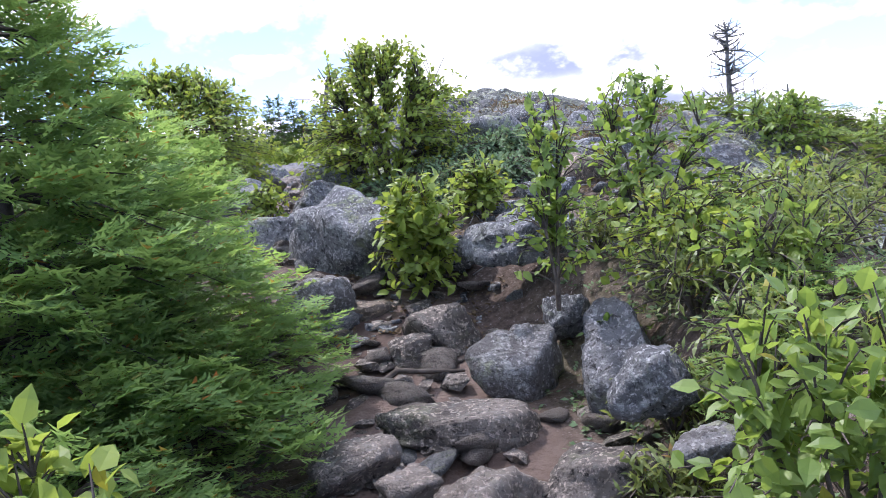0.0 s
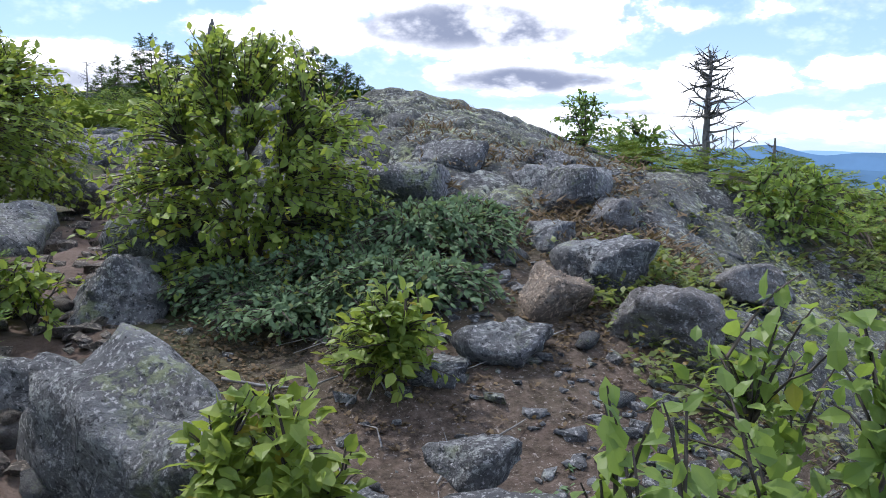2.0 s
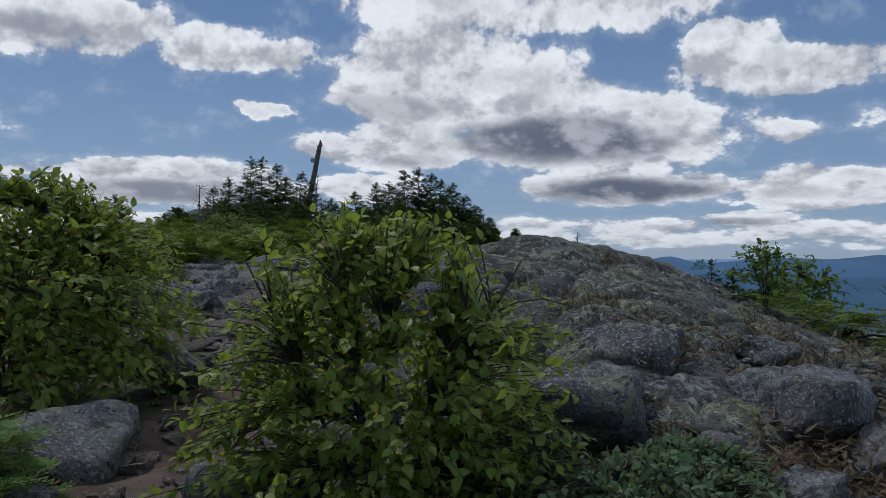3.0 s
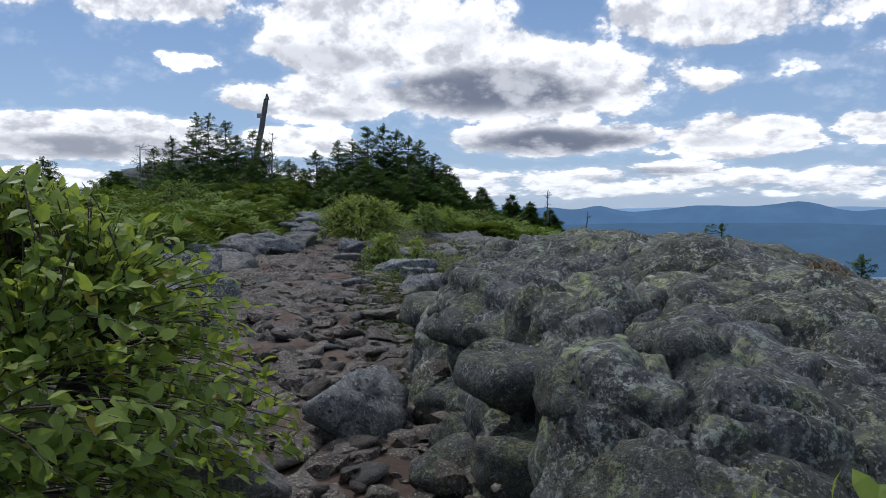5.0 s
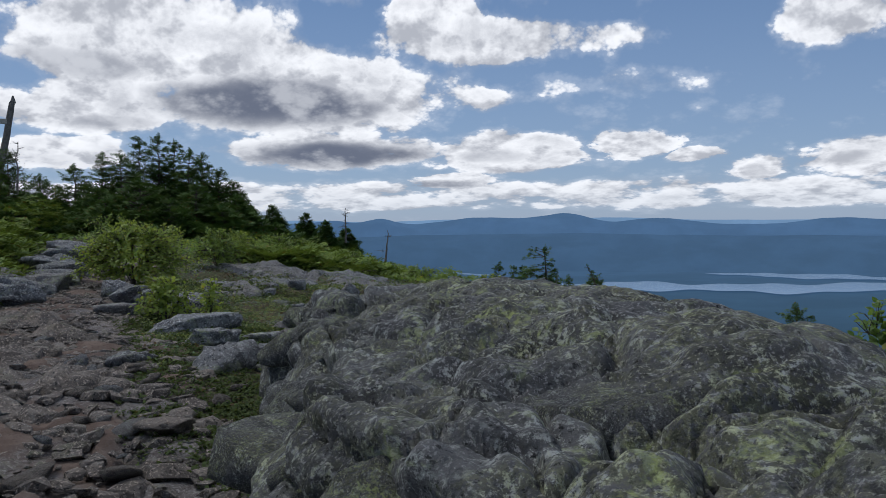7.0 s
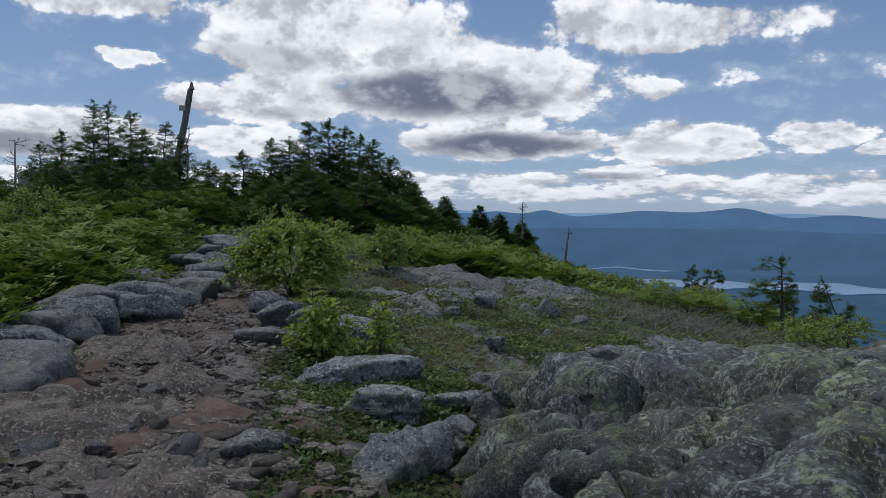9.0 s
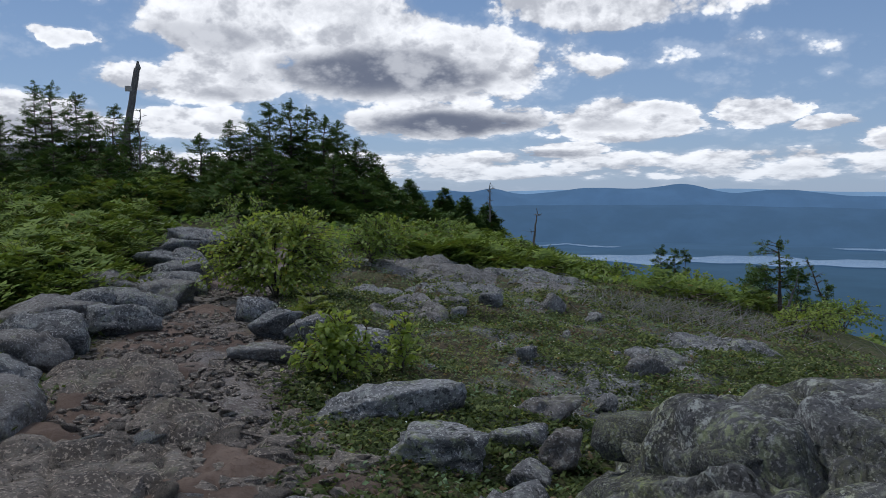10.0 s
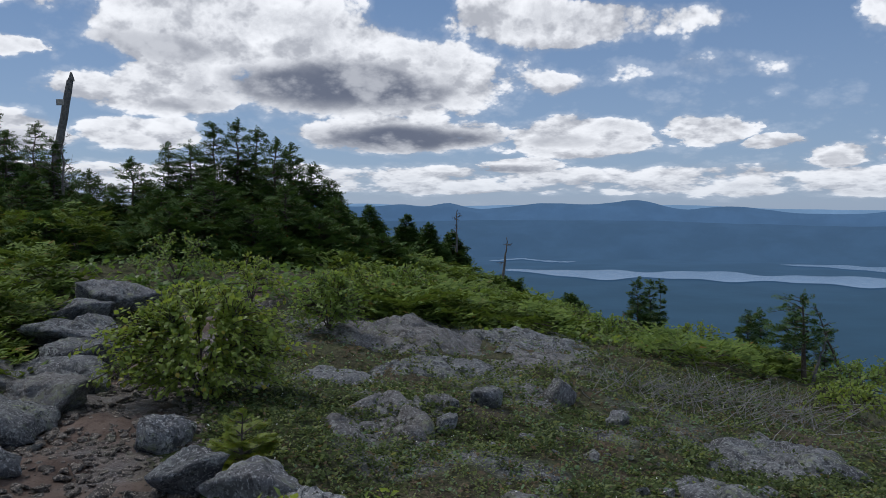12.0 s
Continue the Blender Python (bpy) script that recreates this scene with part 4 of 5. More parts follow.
boulder(1.46, 11.75, (0.19, 0.22, 0.22), 44, seed=39, top=-1.33, label="pale grey boulder beside the trail")
boulder(1.62, 12.15, (0.18, 0.26, 0.26), 70, seed=40, top=-1.2, label="grey boulder half under a shrub")
boulder(0.9, 16.1, (0.3, 0.28, 0.26), 0, seed=41, top=-1.04, label="dark pointed rock standing in the trail", detail=4)
boulder(0.42, 14.75, (0.26, 0.3, 0.26), 30, seed=42, top=-1.02, label="grey rock below a leafy bush", detail=4)
# broken rock at the foot of the outcrop
boulder(2.82, 12.75, (0.33, 0.36, 0.4), 54, seed=343, top=-0.92, label="steep pale grey rock face at the outcrop's foot", detail=4)
boulder(3.12, 13.35, (0.26, 0.28, 0.25), 20, seed=344, top=-0.78, label="grey rock block below the outcrop", detail=4)
boulder(3.3, 12.3, (0.15, 0.14, 0.13), 20, seed=45, top=-1.12, label="grey rock in dry grass")
boulder(3.72, 12.75, (0.3, 0.26, 0.28), 38, seed=346, top=-0.92, label="broad grey rock block below the outcrop", detail=4)
boulder(3.82, 13.35, (0.16, 0.13, 0.08), 0, seed=47, top=-0.84, label="pale flat stone lying on the outcrop")
boulder(3.95, 12.3, (0.26, 0.18, 0.18), 30, seed=48, top=-1.1, label="grey rock on the stony slope", detail=4)
boulder(3.5, 12.05, (0.16, 0.14, 0.12), 0, seed=49, top=-1.2, label="grey rock on the stony slope")
boulder(3.3, 11.3, (0.13, 0.15, 0.19), 12, seed=50, top=-1.31, mat=ROCK_BROWN, label="rust-brown broken rock on the slope", tilt=(10, 20))
boulder(3.62, 11.5, (0.24, 0.19, 0.18), 24, seed=51, top=-1.22, label="round grey boulder on the slope", detail=4)
boulder(3.75, 10.95, (0.26, 0.2, 0.17), -15, seed=52, top=-1.36, label="grey boulder on the stony slope", detail=4)
boulder(3.1, 10.95, (0.18, 0.14, 0.13), 0, seed=53, top=-1.48, label="pale grey stone on the stony slope")
boulder(2.76, 10.78, (0.12, 0.09, 0.07), 30, seed=54, top=-1.6, label="pale stone on the gravel")
boulder(2.8, 10.1, (0.13, 0.12, 0.09), 15, seed=55, top=-1.62, label="pale stone on the gravel")
boulder(4.35, 11.6, (0.22, 0.16, 0.12), 8, seed=56, top=-1.36, label="low grey stone on the slope")
for i, (x, y, a, b, turn, up) in enumerate(((4.65, 12.5, 1.0, 0.6, -35, 0.16), (5.1, 11.5, 1.0, 0.7, -30, 0.14), (4.2, 11.0, 0.5, 0.35, 10, 0.12), (4.9, 13.4, 0.8, 0.6, -40, 0.14), (4.7, 10.4, 0.6, 0.5, 30, 0.14), (3.4, 12.75, 0.5, 0.35, 0, 0.16), (5.7, 12.3, 0.7, 0.5, -30, 0.1))):
    bedrock(x, y, a, b, turn, up * 0.7, 60 + i, "grey fissured bedrock on the slope below the outcrop", ROCK_DOME)
boulder(2.45, 10.0, (0.13, 0.11, 0.11), 70, seed=59, top=-1.76, label="grey stone on the gravel")
boulder(2.86, 9.15, (0.13, 0.1, 0.14), 25, seed=64, top=-1.98, label="grey stone in the bank")
boulder(2.95, 8.0, (0.13, 0.14, 0.13), 65, seed=65, top=-2.02, label="grey stone at the foot of the bank")
boulder(2.86, 7.55, (0.09, 0.1, 0.08), 5, seed=66, top=-2.3, mat=ROCK_PATH, label="small brown-grey stone on the trail")
boulder(2.2, 7.85, (0.09, 0.12, 0.08), 15, seed=67, top=-2.26, mat=ROCK_PATH, label="small brown-grey stone between step stones")
# rocks lining the upper trail
for i, (x, y, a, b, c, turn, top) in enumerate((
        (-0.75, 20.3, 0.32, 0.38, 0.3, 10, -0.82), (-0.95, 21.3, 0.34, 0.4, 0.3, 60, -0.72), (-0.98, 22.4, 0.42, 0.4, 0.26, 20, -0.68),
        (-0.82, 23.7, 0.3, 0.42, 0.24, -10, -0.62), (-0.95, 24.8, 0.45, 0.4, 0.26, 30, -0.52), (-0.5, 24.9, 0.28, 0.36, 0.22, 70, -0.6),
        (-0.35, 26.0, 0.4, 0.42, 0.2, 15, -0.58), (-0.12, 27.0, 0.35, 0.4, 0.2, 50, -0.55), (-0.22, 28.6, 0.4, 0.45, 0.32, 0, -0.38),
        (-0.05, 30.6, 0.4, 0.5, 0.34, 30, -0.2), (-0.62, 19.35, 0.36, 0.42, 0.34, 80, -0.92), (-0.92, 20.8, 0.34, 0.3, 0.3, 5, -0.74), (-1.08, 21.85, 0.36, 0.32, 0.3, 35, -0.66), (-0.84, 23.05, 0.36, 0.34, 0.26, 50, -0.66), (-0.98, 24.2, 0.36, 0.3, 0.28, 15, -0.56), (-0.72, 25.45, 0.36, 0.32, 0.26, 65, -0.53), (-0.2, 26.5, 0.32, 0.3, 0.22, 25, -0.58), (-0.15, 27.8, 0.34, 0.36, 0.26, 70, -0.48), (-1.45, 22.9, 0.4, 0.36, 0.28, 40, -0.56), (-1.4, 21.5, 0.4, 0.3, 0.26, 10, -0.64), (-1.15, 19.9, 0.42, 0.36, 0.3, 30, -0.82), (-0.35, 29.6, 0.36, 0.4, 0.3, 45, -0.32), (-0.85, 27.1, 0.4, 0.4, 0.22, 10, -0.5))):
    boulder(x, y, (a, b, c), turn, seed=70 + i, top=top, label="lichen-grey boulder lining the trail", group="boulders lining the trail")
for i, (x, y, a, b, c, turn, top, label) in enumerate((
        (0.79, 25.3, 0.16, 0.17, 0.22, 10, -0.62, "pointed whitish stone beside the trail"), (0.93, 24.5, 0.19, 0.2, 0.2, 45, -0.63, "round dark-grey stone beside the trail"),
        (1.22, 24.3, 0.26, 0.22, 0.2, 10, -0.64, "pale grey stone beside the trail"), (0.83, 23.75, 0.22, 0.16, 0.12, 0, -0.78, "flat dark stone beside the trail"),
        (1.5, 23.8, 0.22, 0.24, 0.2, 60, -0.68, "pale grey stone in a low shrub"), (1.42, 22.25, 0.4, 0.2, 0.15, 4, -0.78, "long flat pale boulder beside the trail"),
        (1.62, 21.55, 0.32, 0.34, 0.2, 30, -0.83, "broad pale boulder beside the trail"), (2.42, 22.15, 0.2, 0.16, 0.16, 0, -0.88, "dark grey stone in the turf"),
        (2.05, 21.75, 0.2, 0.12, 0.1, 20, -0.93, "small pale slab in a hollow"), (2.28, 21.5, 0.14, 0.16, 0.16, 50, -0.88, "tilted grey stone in a hollow"),
        (1.6, 20.55, 0.26, 0.3, 0.24, 15, -0.84, "blocky grey boulder beside the trail"), (1.9, 20.75, 0.13, 0.12, 0.1, 0, -0.95, "brown-grey stone in a hollow"),
        (0.92, 20.8, 0.24, 0.16, 0.1, 10, -0.9, "low grey rock at the trail's edge"), (2.0, 21.25, 0.14, 0.12, 0.1, 80, -0.97, "brown-grey stone in a hollow"))):
    boulder(x, y, (a, b, c), turn, seed=90 + i, top=top, label=label, group="stones beside the trail", mat=ROCK_PALE if "pale" in label or "whitish" in label else ROCK)
for i, (x, y, a, b, turn) in enumerate(((-0.2, 21.5, 0.62, 0.75, 20), (-0.15, 23.2, 0.5, 0.7, 5), (0.6, 20.4, 0.35, 0.3, 60), (0.35, 22.2, 0.3, 0.35, 30), (-0.1, 19.7, 0.5, 0.45, 75))):
    bedrock(x, y, a, b, turn, 0.09, 3 + i, "flat worn bedrock in the trail", ROCK_PATH)
for i, (x, y, a, b, turn, up) in enumerate(((3.3, 29.3, 1.3, 0.9, 20, 0.13), (3.4, 28.0, 0.9, 0.45, 12, 0.1), (5.0, 29.7, 1.1, 1.0, 40, 0.12), (4.6, 28.4, 0.9, 0.45, 25, 0.09), (2.5, 25.95, 0.5, 0.25, 8, 0.08),
                                             (2.1, 25.5, 0.4, 0.25, 30, 0.1), (2.45, 25.6, 0.3, 0.24, 60, 0.12), (5.4, 25.3, 0.9, 0.6, 15, 0.13), (2.9, 24.2, 0.35, 0.25, 40, 0.06), (2.2, 27.5, 0.5, 0.35, 5, 0.14), (4.2, 24.2, 0.6, 0.4, 70, 0.1), (3.2, 22.9, 0.4, 0.3, 10, 0.07))):
    bedrock(x, y, a, b, turn, up * 0.6, 20 + i, "flat grey bedrock showing through the turf")
for i, (x, y, s) in enumerate(((3.18, 26.1, 0.13), (2.75, 25.6, 0.1), (4.2, 26.85, 0.16), (2.9, 25.9, 0.07), (4.4, 26.0, 0.12), (3.7, 23.4, 0.16), (3.0, 22.6, 0.12), (2.8, 23.6, 0.1))):
    boulder(x, y, (s, s * 0.8, s), 40 * i, seed=140 + i, label="small grey stone in the turf", name="stone", group="stones in the turf")
boulder(-9.0, 66, (4.6, 4, 3.4), 10, seed=151, top=3.0, label="far grey rocky knoll behind the spruces", name="boulder", detail=4, group="far rocks")
boulder(-13.2, 66, (1.0, 1, 1.2), 40, seed=152, top=1.7, label="far rounded rock on the skyline", name="boulder", group="far rocks")

# ---- leafy shrubs ----
shrub(2.23, 9.85, 0.68, 0.27, 0.24, 170, 0.066, LEAF_YELLOW, "bright green broad-leaved shrub below a boulder", seed=1, z=-2.1)
shrub(2.8, 8.88, 0.9, 0.2, 0.18, 64, 0.05, LEAF, "thin young birch with fresh yellow-green leaves", name="birch_sapling", seed=2, stems=3, group="birch saplings", z=-2.02)
shrub(3.27, 9.2, 0.8, 0.42, 0.3, 110, 0.05, LEAF, "young birch with fresh yellow-green leaves", name="birch_sapling", seed=3, stems=5, group="birch saplings")
shrub(3.12, 7.2, 0.8, 0.42, 0.42, 150, 0.06, LEAF, "birch bush with glossy yellow-green leaves", name="birch_sapling", seed=4, stems=6, group="birch saplings", keep=lambda x, y, z: x > 2.78)
shrub(1.58, 7.02, 0.6, 0.24, 0.22, 52, 0.07, LEAF_YELLOW, "low yellow-green leafy plant under a fir", seed=5, stems=4, keep=lambda x, y, z: x < 1.9)
shrub(2.62, 10.75, 0.42, 0.24, 0.2, 95, 0.055, LEAF_YELLOW, "small bright green shrub on the gravel", seed=6)
shrub(1.12, 11.6, 0.34, 0.26, 0.26, 45, 0.055, LEAF_YELLOW, "low yellow-green shrub beside the trail", seed=7, keep=lambda x, y, z: x > 1.05 or z < -1.2)
shrub(1.98, 12.08, 1.27, 0.7, 0.52, 1150, 0.05, LEAF_YELLOW, "dense upright green alder bush", seed=8, stems=9, low=0.06, spike=0.4,
      keep=lambda x, y, z: x - 0.954 > (0.5 if z > -0.5 else 0.35) * (y - 11.35))
shrub(-0.35, 14.15, 1.38, 1.15, 0.95, 1300, 0.066, LEAF_YELLOW, "large rounded green alder bush beside the trail", seed=9, stems=10, low=0.04, keep=lambda x, y, z: x < (0.6 if z > -0.75 else 0.78))
shrub(0.98, 26.45, 0.92, 0.82, 0.6, 820, 0.058, LEAF_YELLOW, "bright green rounded shrub beside the trail", seed=10, stems=8)
shrub(2.35, 29.0, 0.7, 0.5, 0.42, 260, 0.052, LEAF, "green shrub behind a grey stone", seed=11)
shrub(1.28, 23.1, 0.5, 0.36, 0.28, 130, 0.055, LEAF_YELLOW, "small yellow-green shrub between stones", seed=12)
shrub(1.75, 23.2, 0.46, 0.16, 0.16, 26, 0.055, LEAF_YELLOW, "small leafy shoot between stones", seed=13, stems=3)
shrub(-1.75, 27.0, 0.6, 0.8, 0.55, 300, 0.052, LEAF_YELLOW, "yellow-green spreading shrub among creeping spruce", seed=14)
shrub(-3.3, 31.5, 1.05, 0.85, 0.65, 280, 0.055, LEAF, "green shrub among creeping spruce", seed=15)
shrub(6.3, 18.3, 0.85, 0.6, 0.5, 85, 0.085, LEAF_DARK, "sparse dark-leaved shrub on the rock's far side", seed=16, stems=7, z=-1.28)
shrub(4.75, 15.5, 0.55, 0.33, 0.3, 70, 0.05, LEAF_DARK, "small leafy shrub on the skyline of the outcrop", seed=17, z=-0.85)
shrub(7.3, 14.2, 0.75, 0.7, 0.6, 120, 0.07, LEAF, "leafy shrub on the falling slope", seed=18)
shrub(6.6, 12.6, 0.55, 0.6, 0.5, 100, 0.07, LEAF, "leafy shrub on the falling slope", seed=19)
for i, (x, y, h, r) in enumerate(((1.6, 31.0, 0.7, 0.6), (3.9, 32.2, 0.55, 0.7), (5.6, 33.0, 0.5, 0.8), (2.9, 31.2, 0.5, 0.6), (0.6, 33.2, 0.8, 0.8), (7.2, 33.5, 0.5, 0.8), (8.7, 31.6, 0.55, 0.7), (10.2, 32.0, 0.6, 0.8), (9.6, 29.0, 0.5, 0.8), (8.2, 27.6, 0.45, 0.7), (10.6, 29.8, 0.6, 0.8), (6.9, 31.2, 0.4, 0.7))):
    shrub(x, y, h, r, r * 0.8, 90, 0.06, LEAF if i % 3 else LEAF_YELLOW, "low green shrub on the grassy brow", seed=200 + i, group="shrubs on the brow")
shrub(-1.5, 11.2, 1.25, 0.9, 0.8, 380, 0.06, LEAF, "green alder bush behind the firs", seed=231, stems=8)
shrub(4.3, 7.9, 0.5, 0.55, 0.5, 90, 0.05, LEAF, "birch bush on the bank", seed=232, name="birch_sapling", group="birch saplings")
shrub(3.0, 8.75, 0.3, 0.2, 0.16, 26, 0.045, LEAF_DARK, "low green shrub on the bank", seed=234)
shrub(3.45, 8.3, 0.36, 0.3, 0.26, 46, 0.048, LEAF, "leafy shrub on the bank's edge", seed=238)
shrub(3.9, 9.35, 0.42, 0.42, 0.34, 62, 0.05, LEAF_YELLOW, "young birch spreading over the bank", seed=239, name="birch_sapling", group="birch saplings")
shrub(5.4, 13.0, 0.55, 0.5, 0.4, 120, 0.06, LEAF, "leafy shrub beside a dead spruce", seed=240)
shrub(3.3, 8.72, 0.42, 0.36, 0.26, 70, 0.048, LEAF_YELLOW, "young birch spreading over the bank", seed=241, name="birch_sapling", group="birch saplings")
# narrow-leaved heath shrubs on the bank
for i, (x, y, h, r) in enumerate(((3.3, 7.95, 0.36, 0.3), (3.05, 8.2, 0.3, 0.24), (3.55, 8.35, 0.4, 0.34), (3.75, 7.7, 0.4, 0.34), (1.55, 7.2, 0.3, 0.2), (3.9, 8.9, 0.4, 0.4), (3.25, 8.55, 0.34, 0.3), (3.5, 9.3, 0.32, 0.34), (4.3, 9.3, 0.4, 0.45), (2.95, 7.8, 0.26, 0.2), (3.45, 7.4, 0.4, 0.3), (4.1, 10.1, 0.25, 0.3), (3.1, 9.55, 0.25, 0.25), (2.55, 10.95, 0.22, 0.2))):
    shrub(x, y, h, r, r, 75, 0.05, LEAF_TEA, "low heath shrub with narrow pale-green leaves", name="heath_shrub", seed=230 + i, per=12, tv=SMALL_V * (1, 0.42, 1), group="heath shrubs")
# bilberry mat below the alder
for i, (x, y, h, r) in enumerate(((2.0, 11.75, 0.26, 0.42), (2.45, 11.75, 0.3, 0.5), (2.9, 11.8, 0.3, 0.45), (2.3, 11.4, 0.22, 0.45), (2.75, 11.35, 0.24, 0.42), (3.1, 12.05, 0.24, 0.3), (2.5, 12.2, 0.4, 0.45))):
    shrub(x, y, h, r, r * 0.7, 320, 0.040, LEAF_BLUE, "low blue-green bilberry mat on the gravel", name="bilberry_mat", seed=250 + i, per=10, tv=SMALL_V, stems=9, low=0.05, group="bilberry mats", spike=0.1)

# ---- conifers ----
conifer(0.98, 8.25, 1.55, 1.0, "bushy fresh-green balsam fir beside the trail", name="fir", seed=1, levels=24, arms=14, twig=0.19, template=SPRAY_MID, mat=NEEDLE_FRESH, trunk=0.045, density=0.4, loose=0.9, droop=-0.3, shape=0.75, lift=0.15, taper=0.15, group="firs", keep=lambda x, y, z: x < 2.0 and y > 6.9)
conifer(-0.75, 8.7, 1.9, 0.75, "dense fir beside the trail", name="fir", seed=12, levels=18, arms=10, twig=0.17, template=SPRAY_MID, mat=NEEDLE_FRESH, trunk=0.035, group="firs", density=0.36, droop=-0.3, lift=0.15, taper=0.2)
conifer(0.15, 9.7, 2.35, 0.85, "taller thin fir behind the bushy one", name="fir", seed=2, levels=18, arms=8, twig=0.17, template=SPRAY_MID, mat=NEEDLE_FRESH, trunk=0.05, bare=0.04, density=0.34, lift=0.2, taper=0.2, droop=-0.3, group="firs")
low_spruce(0.05, 12.35, 0.62, 0.55, 0.5, "low dark spruce beside the trail", seed=3, count=420, template=SPRAY_MID, mat=NEEDLE_FRESH)
conifer(-1.6, 9.6, 2.1, 1.1, "dark fir behind the others", name="fir", seed=13, levels=16, arms=11, twig=0.24, mat=NEEDLE_FRESH, trunk=0.05, group="firs", density=0.5)
conifer(-0.4, 8.2, 1.6, 0.5, "bushy fir at the trail's side", name="fir", seed=14, levels=16, arms=9, shape=0.7, lift=0.15, taper=0.2, loose=1.0, droop=-0.3, twig=0.15, template=SPRAY_MID, mat=NEEDLE_FRESH, trunk=0.03, group="firs", density=0.4)
low_spruce(3.45, 8.1, 0.2, 0.34, 0.26, "low fir boughs on the bank", seed=4, count=210, twig=0.09, template=SPRAY_FINE, mat=NEEDLE_FRESH)
low_spruce(3.55, 9.0, 0.26, 0.35, 0.25, "low fir boughs on the bank", seed=5, count=130, template=SPRAY_MID, mat=NEEDLE_FRESH)
conifer(1.22, 24.65, 0.42, 0.26, "small yellow-green fir seedling beside the trail", name="fir", seed=6, levels=8, arms=7, twig=0.1, template=SPRAY_FINE, mat=leaf_material("fresh_fir_needle", (0.09, 0.14, 0.015), (0.24, 0.29, 0.03), (0.3, 0.08, 0.02), 0.5, 0.3), trunk=0.012, group="firs", density=1.3)
low_spruce(1.35, 7.55, 0.42, 0.42, 0.4, "low spreading fir boughs beside the trail", seed=6, count=300, twig=0.15, template=SPRAY_FINE, mat=NEEDLE_FRESH, keep=lambda x, y, z: x < 1.85)
low_spruce(0.85, 7.3, 0.55, 0.5, 0.45, "low spreading fir boughs beside the trail", seed=7, count=340, twig=0.15, template=SPRAY_FINE, mat=NEEDLE_FRESH)
low_spruce(1.45, 8.25, 0.5, 0.42, 0.4, "low spreading fir boughs beside the trail", seed=8, count=300, twig=0.15, template=SPRAY_FINE, mat=NEEDLE_FRESH, keep=lambda x, y, z: x < 1.9)
low_spruce(1.5, 8.75, 0.75, 0.45, 0.42, "fresh-green fir boughs leaning over the trail", seed=9, count=420, twig=0.15, template=SPRAY_FINE, mat=NEEDLE_FRESH, keep=lambda x, y, z: x < 1.85)
low_spruce(1.0, 9.3, 1.0, 0.6, 0.5, "bushy fresh-green fir boughs beside the trail", seed=10, count=520, twig=0.16, template=SPRAY_FINE, mat=NEEDLE_FRESH)
low_spruce(0.3, 11.3, 0.9, 0.7, 0.6, "dark green fir boughs below an alder", seed=11, count=420, twig=0.18, template=SPRAY_MID, mat=NEEDLE_FRESH)
# the dark group ahead
for i, (x, y, h, r) in enumerate(((-0.4, 38.0, 1.75, 0.95), (0.75, 38.6, 2.2, 1.1), (1.75, 39.6, 2.75, 1.15), (2.55, 38.8, 2.3, 1.1), (3.4, 39.2, 1.95, 0.9), (1.2, 36.6, 1.5, 1.2), (2.6, 36.9, 1.35, 1.1), (3.7, 37.6, 1.25, 0.8), (0.2, 37.0, 1.2, 0.9), (0.25, 38.9, 2.05, 0.75), (1.25, 39.9, 2.7, 0.85), (2.2, 40.0, 2.65, 0.85), (3.0, 39.9, 2.25, 0.75), (3.85, 39.5, 1.7, 0.65), (4.3, 38.6, 1.0, 0.7), (1.9, 35.6, 1.0, 1.0), (0.4, 35.8, 0.9, 1.0), (3.2, 36.2, 0.9, 0.9), (4.9, 38.2, 0.7, 0.7))):
    conifer(x, y, h, r * 1.15, "dark wind-stunted spruce in a thick group", seed=20 + i, levels=21, arms=11, loose=0.9, density=0.42, twig=0.34, shape=0.8, lift=0.3, droop=-0.1, taper=0.6, trunk=0.055, group="spruces ahead")
conifer(4.28, 39.3, 1.55, 0.35, "thin half-bare spruce at the group's edge", seed=35, levels=9, arms=5, twig=0.2, trunk=0.04, lean=(-0.12, 0), thin=0.6, flag=(1, 0), group="spruces ahead")
# the group round the old trunk
for i, (x, y, h, r) in enumerate(((-4.1, 40.2, 2.95, 1.0), (-4.6, 40.8, 3.0, 0.8), (-3.6, 40.6, 2.85, 0.85), (-2.7, 40.6, 2.5, 0.75), (-5.4, 40.6, 2.2, 0.8), (-3.1, 39.6, 2.3, 1.0), (-2.2, 39.8, 2.2, 0.8), (-5.2, 39.4, 1.5, 1.0), (-3.6, 37.9, 1.5, 1.2), (-2.4, 37.6, 1.4, 1.15), (-1.3, 38.6, 1.5, 0.9), (-6.2, 41.5, 1.9, 0.8), (-9.6, 40.5, 1.5, 1.1), (-11, 42, 1.2, 1.0), (-7.6, 42, 1.0, 1.0), (-1.2, 37.4, 1.0, 1.0), (-4.6, 36.8, 1.1, 1.1), (-6.4, 37.6, 1.1, 1.1), (-1.6, 35.2, 0.8, 0.9), (-3.2, 35.4, 0.9, 1.0))):
    conifer(x, y, h, r * 1.15, "dark wind-stunted spruce near an old trunk", seed=240 + i, levels=21, arms=11, loose=0.9, density=0.42, twig=0.34, shape=0.8, lift=0.3, droop=-0.1, taper=0.6, trunk=0.05, group="spruces round the trunk", thin=0.95 if i != 11 else 0.4)
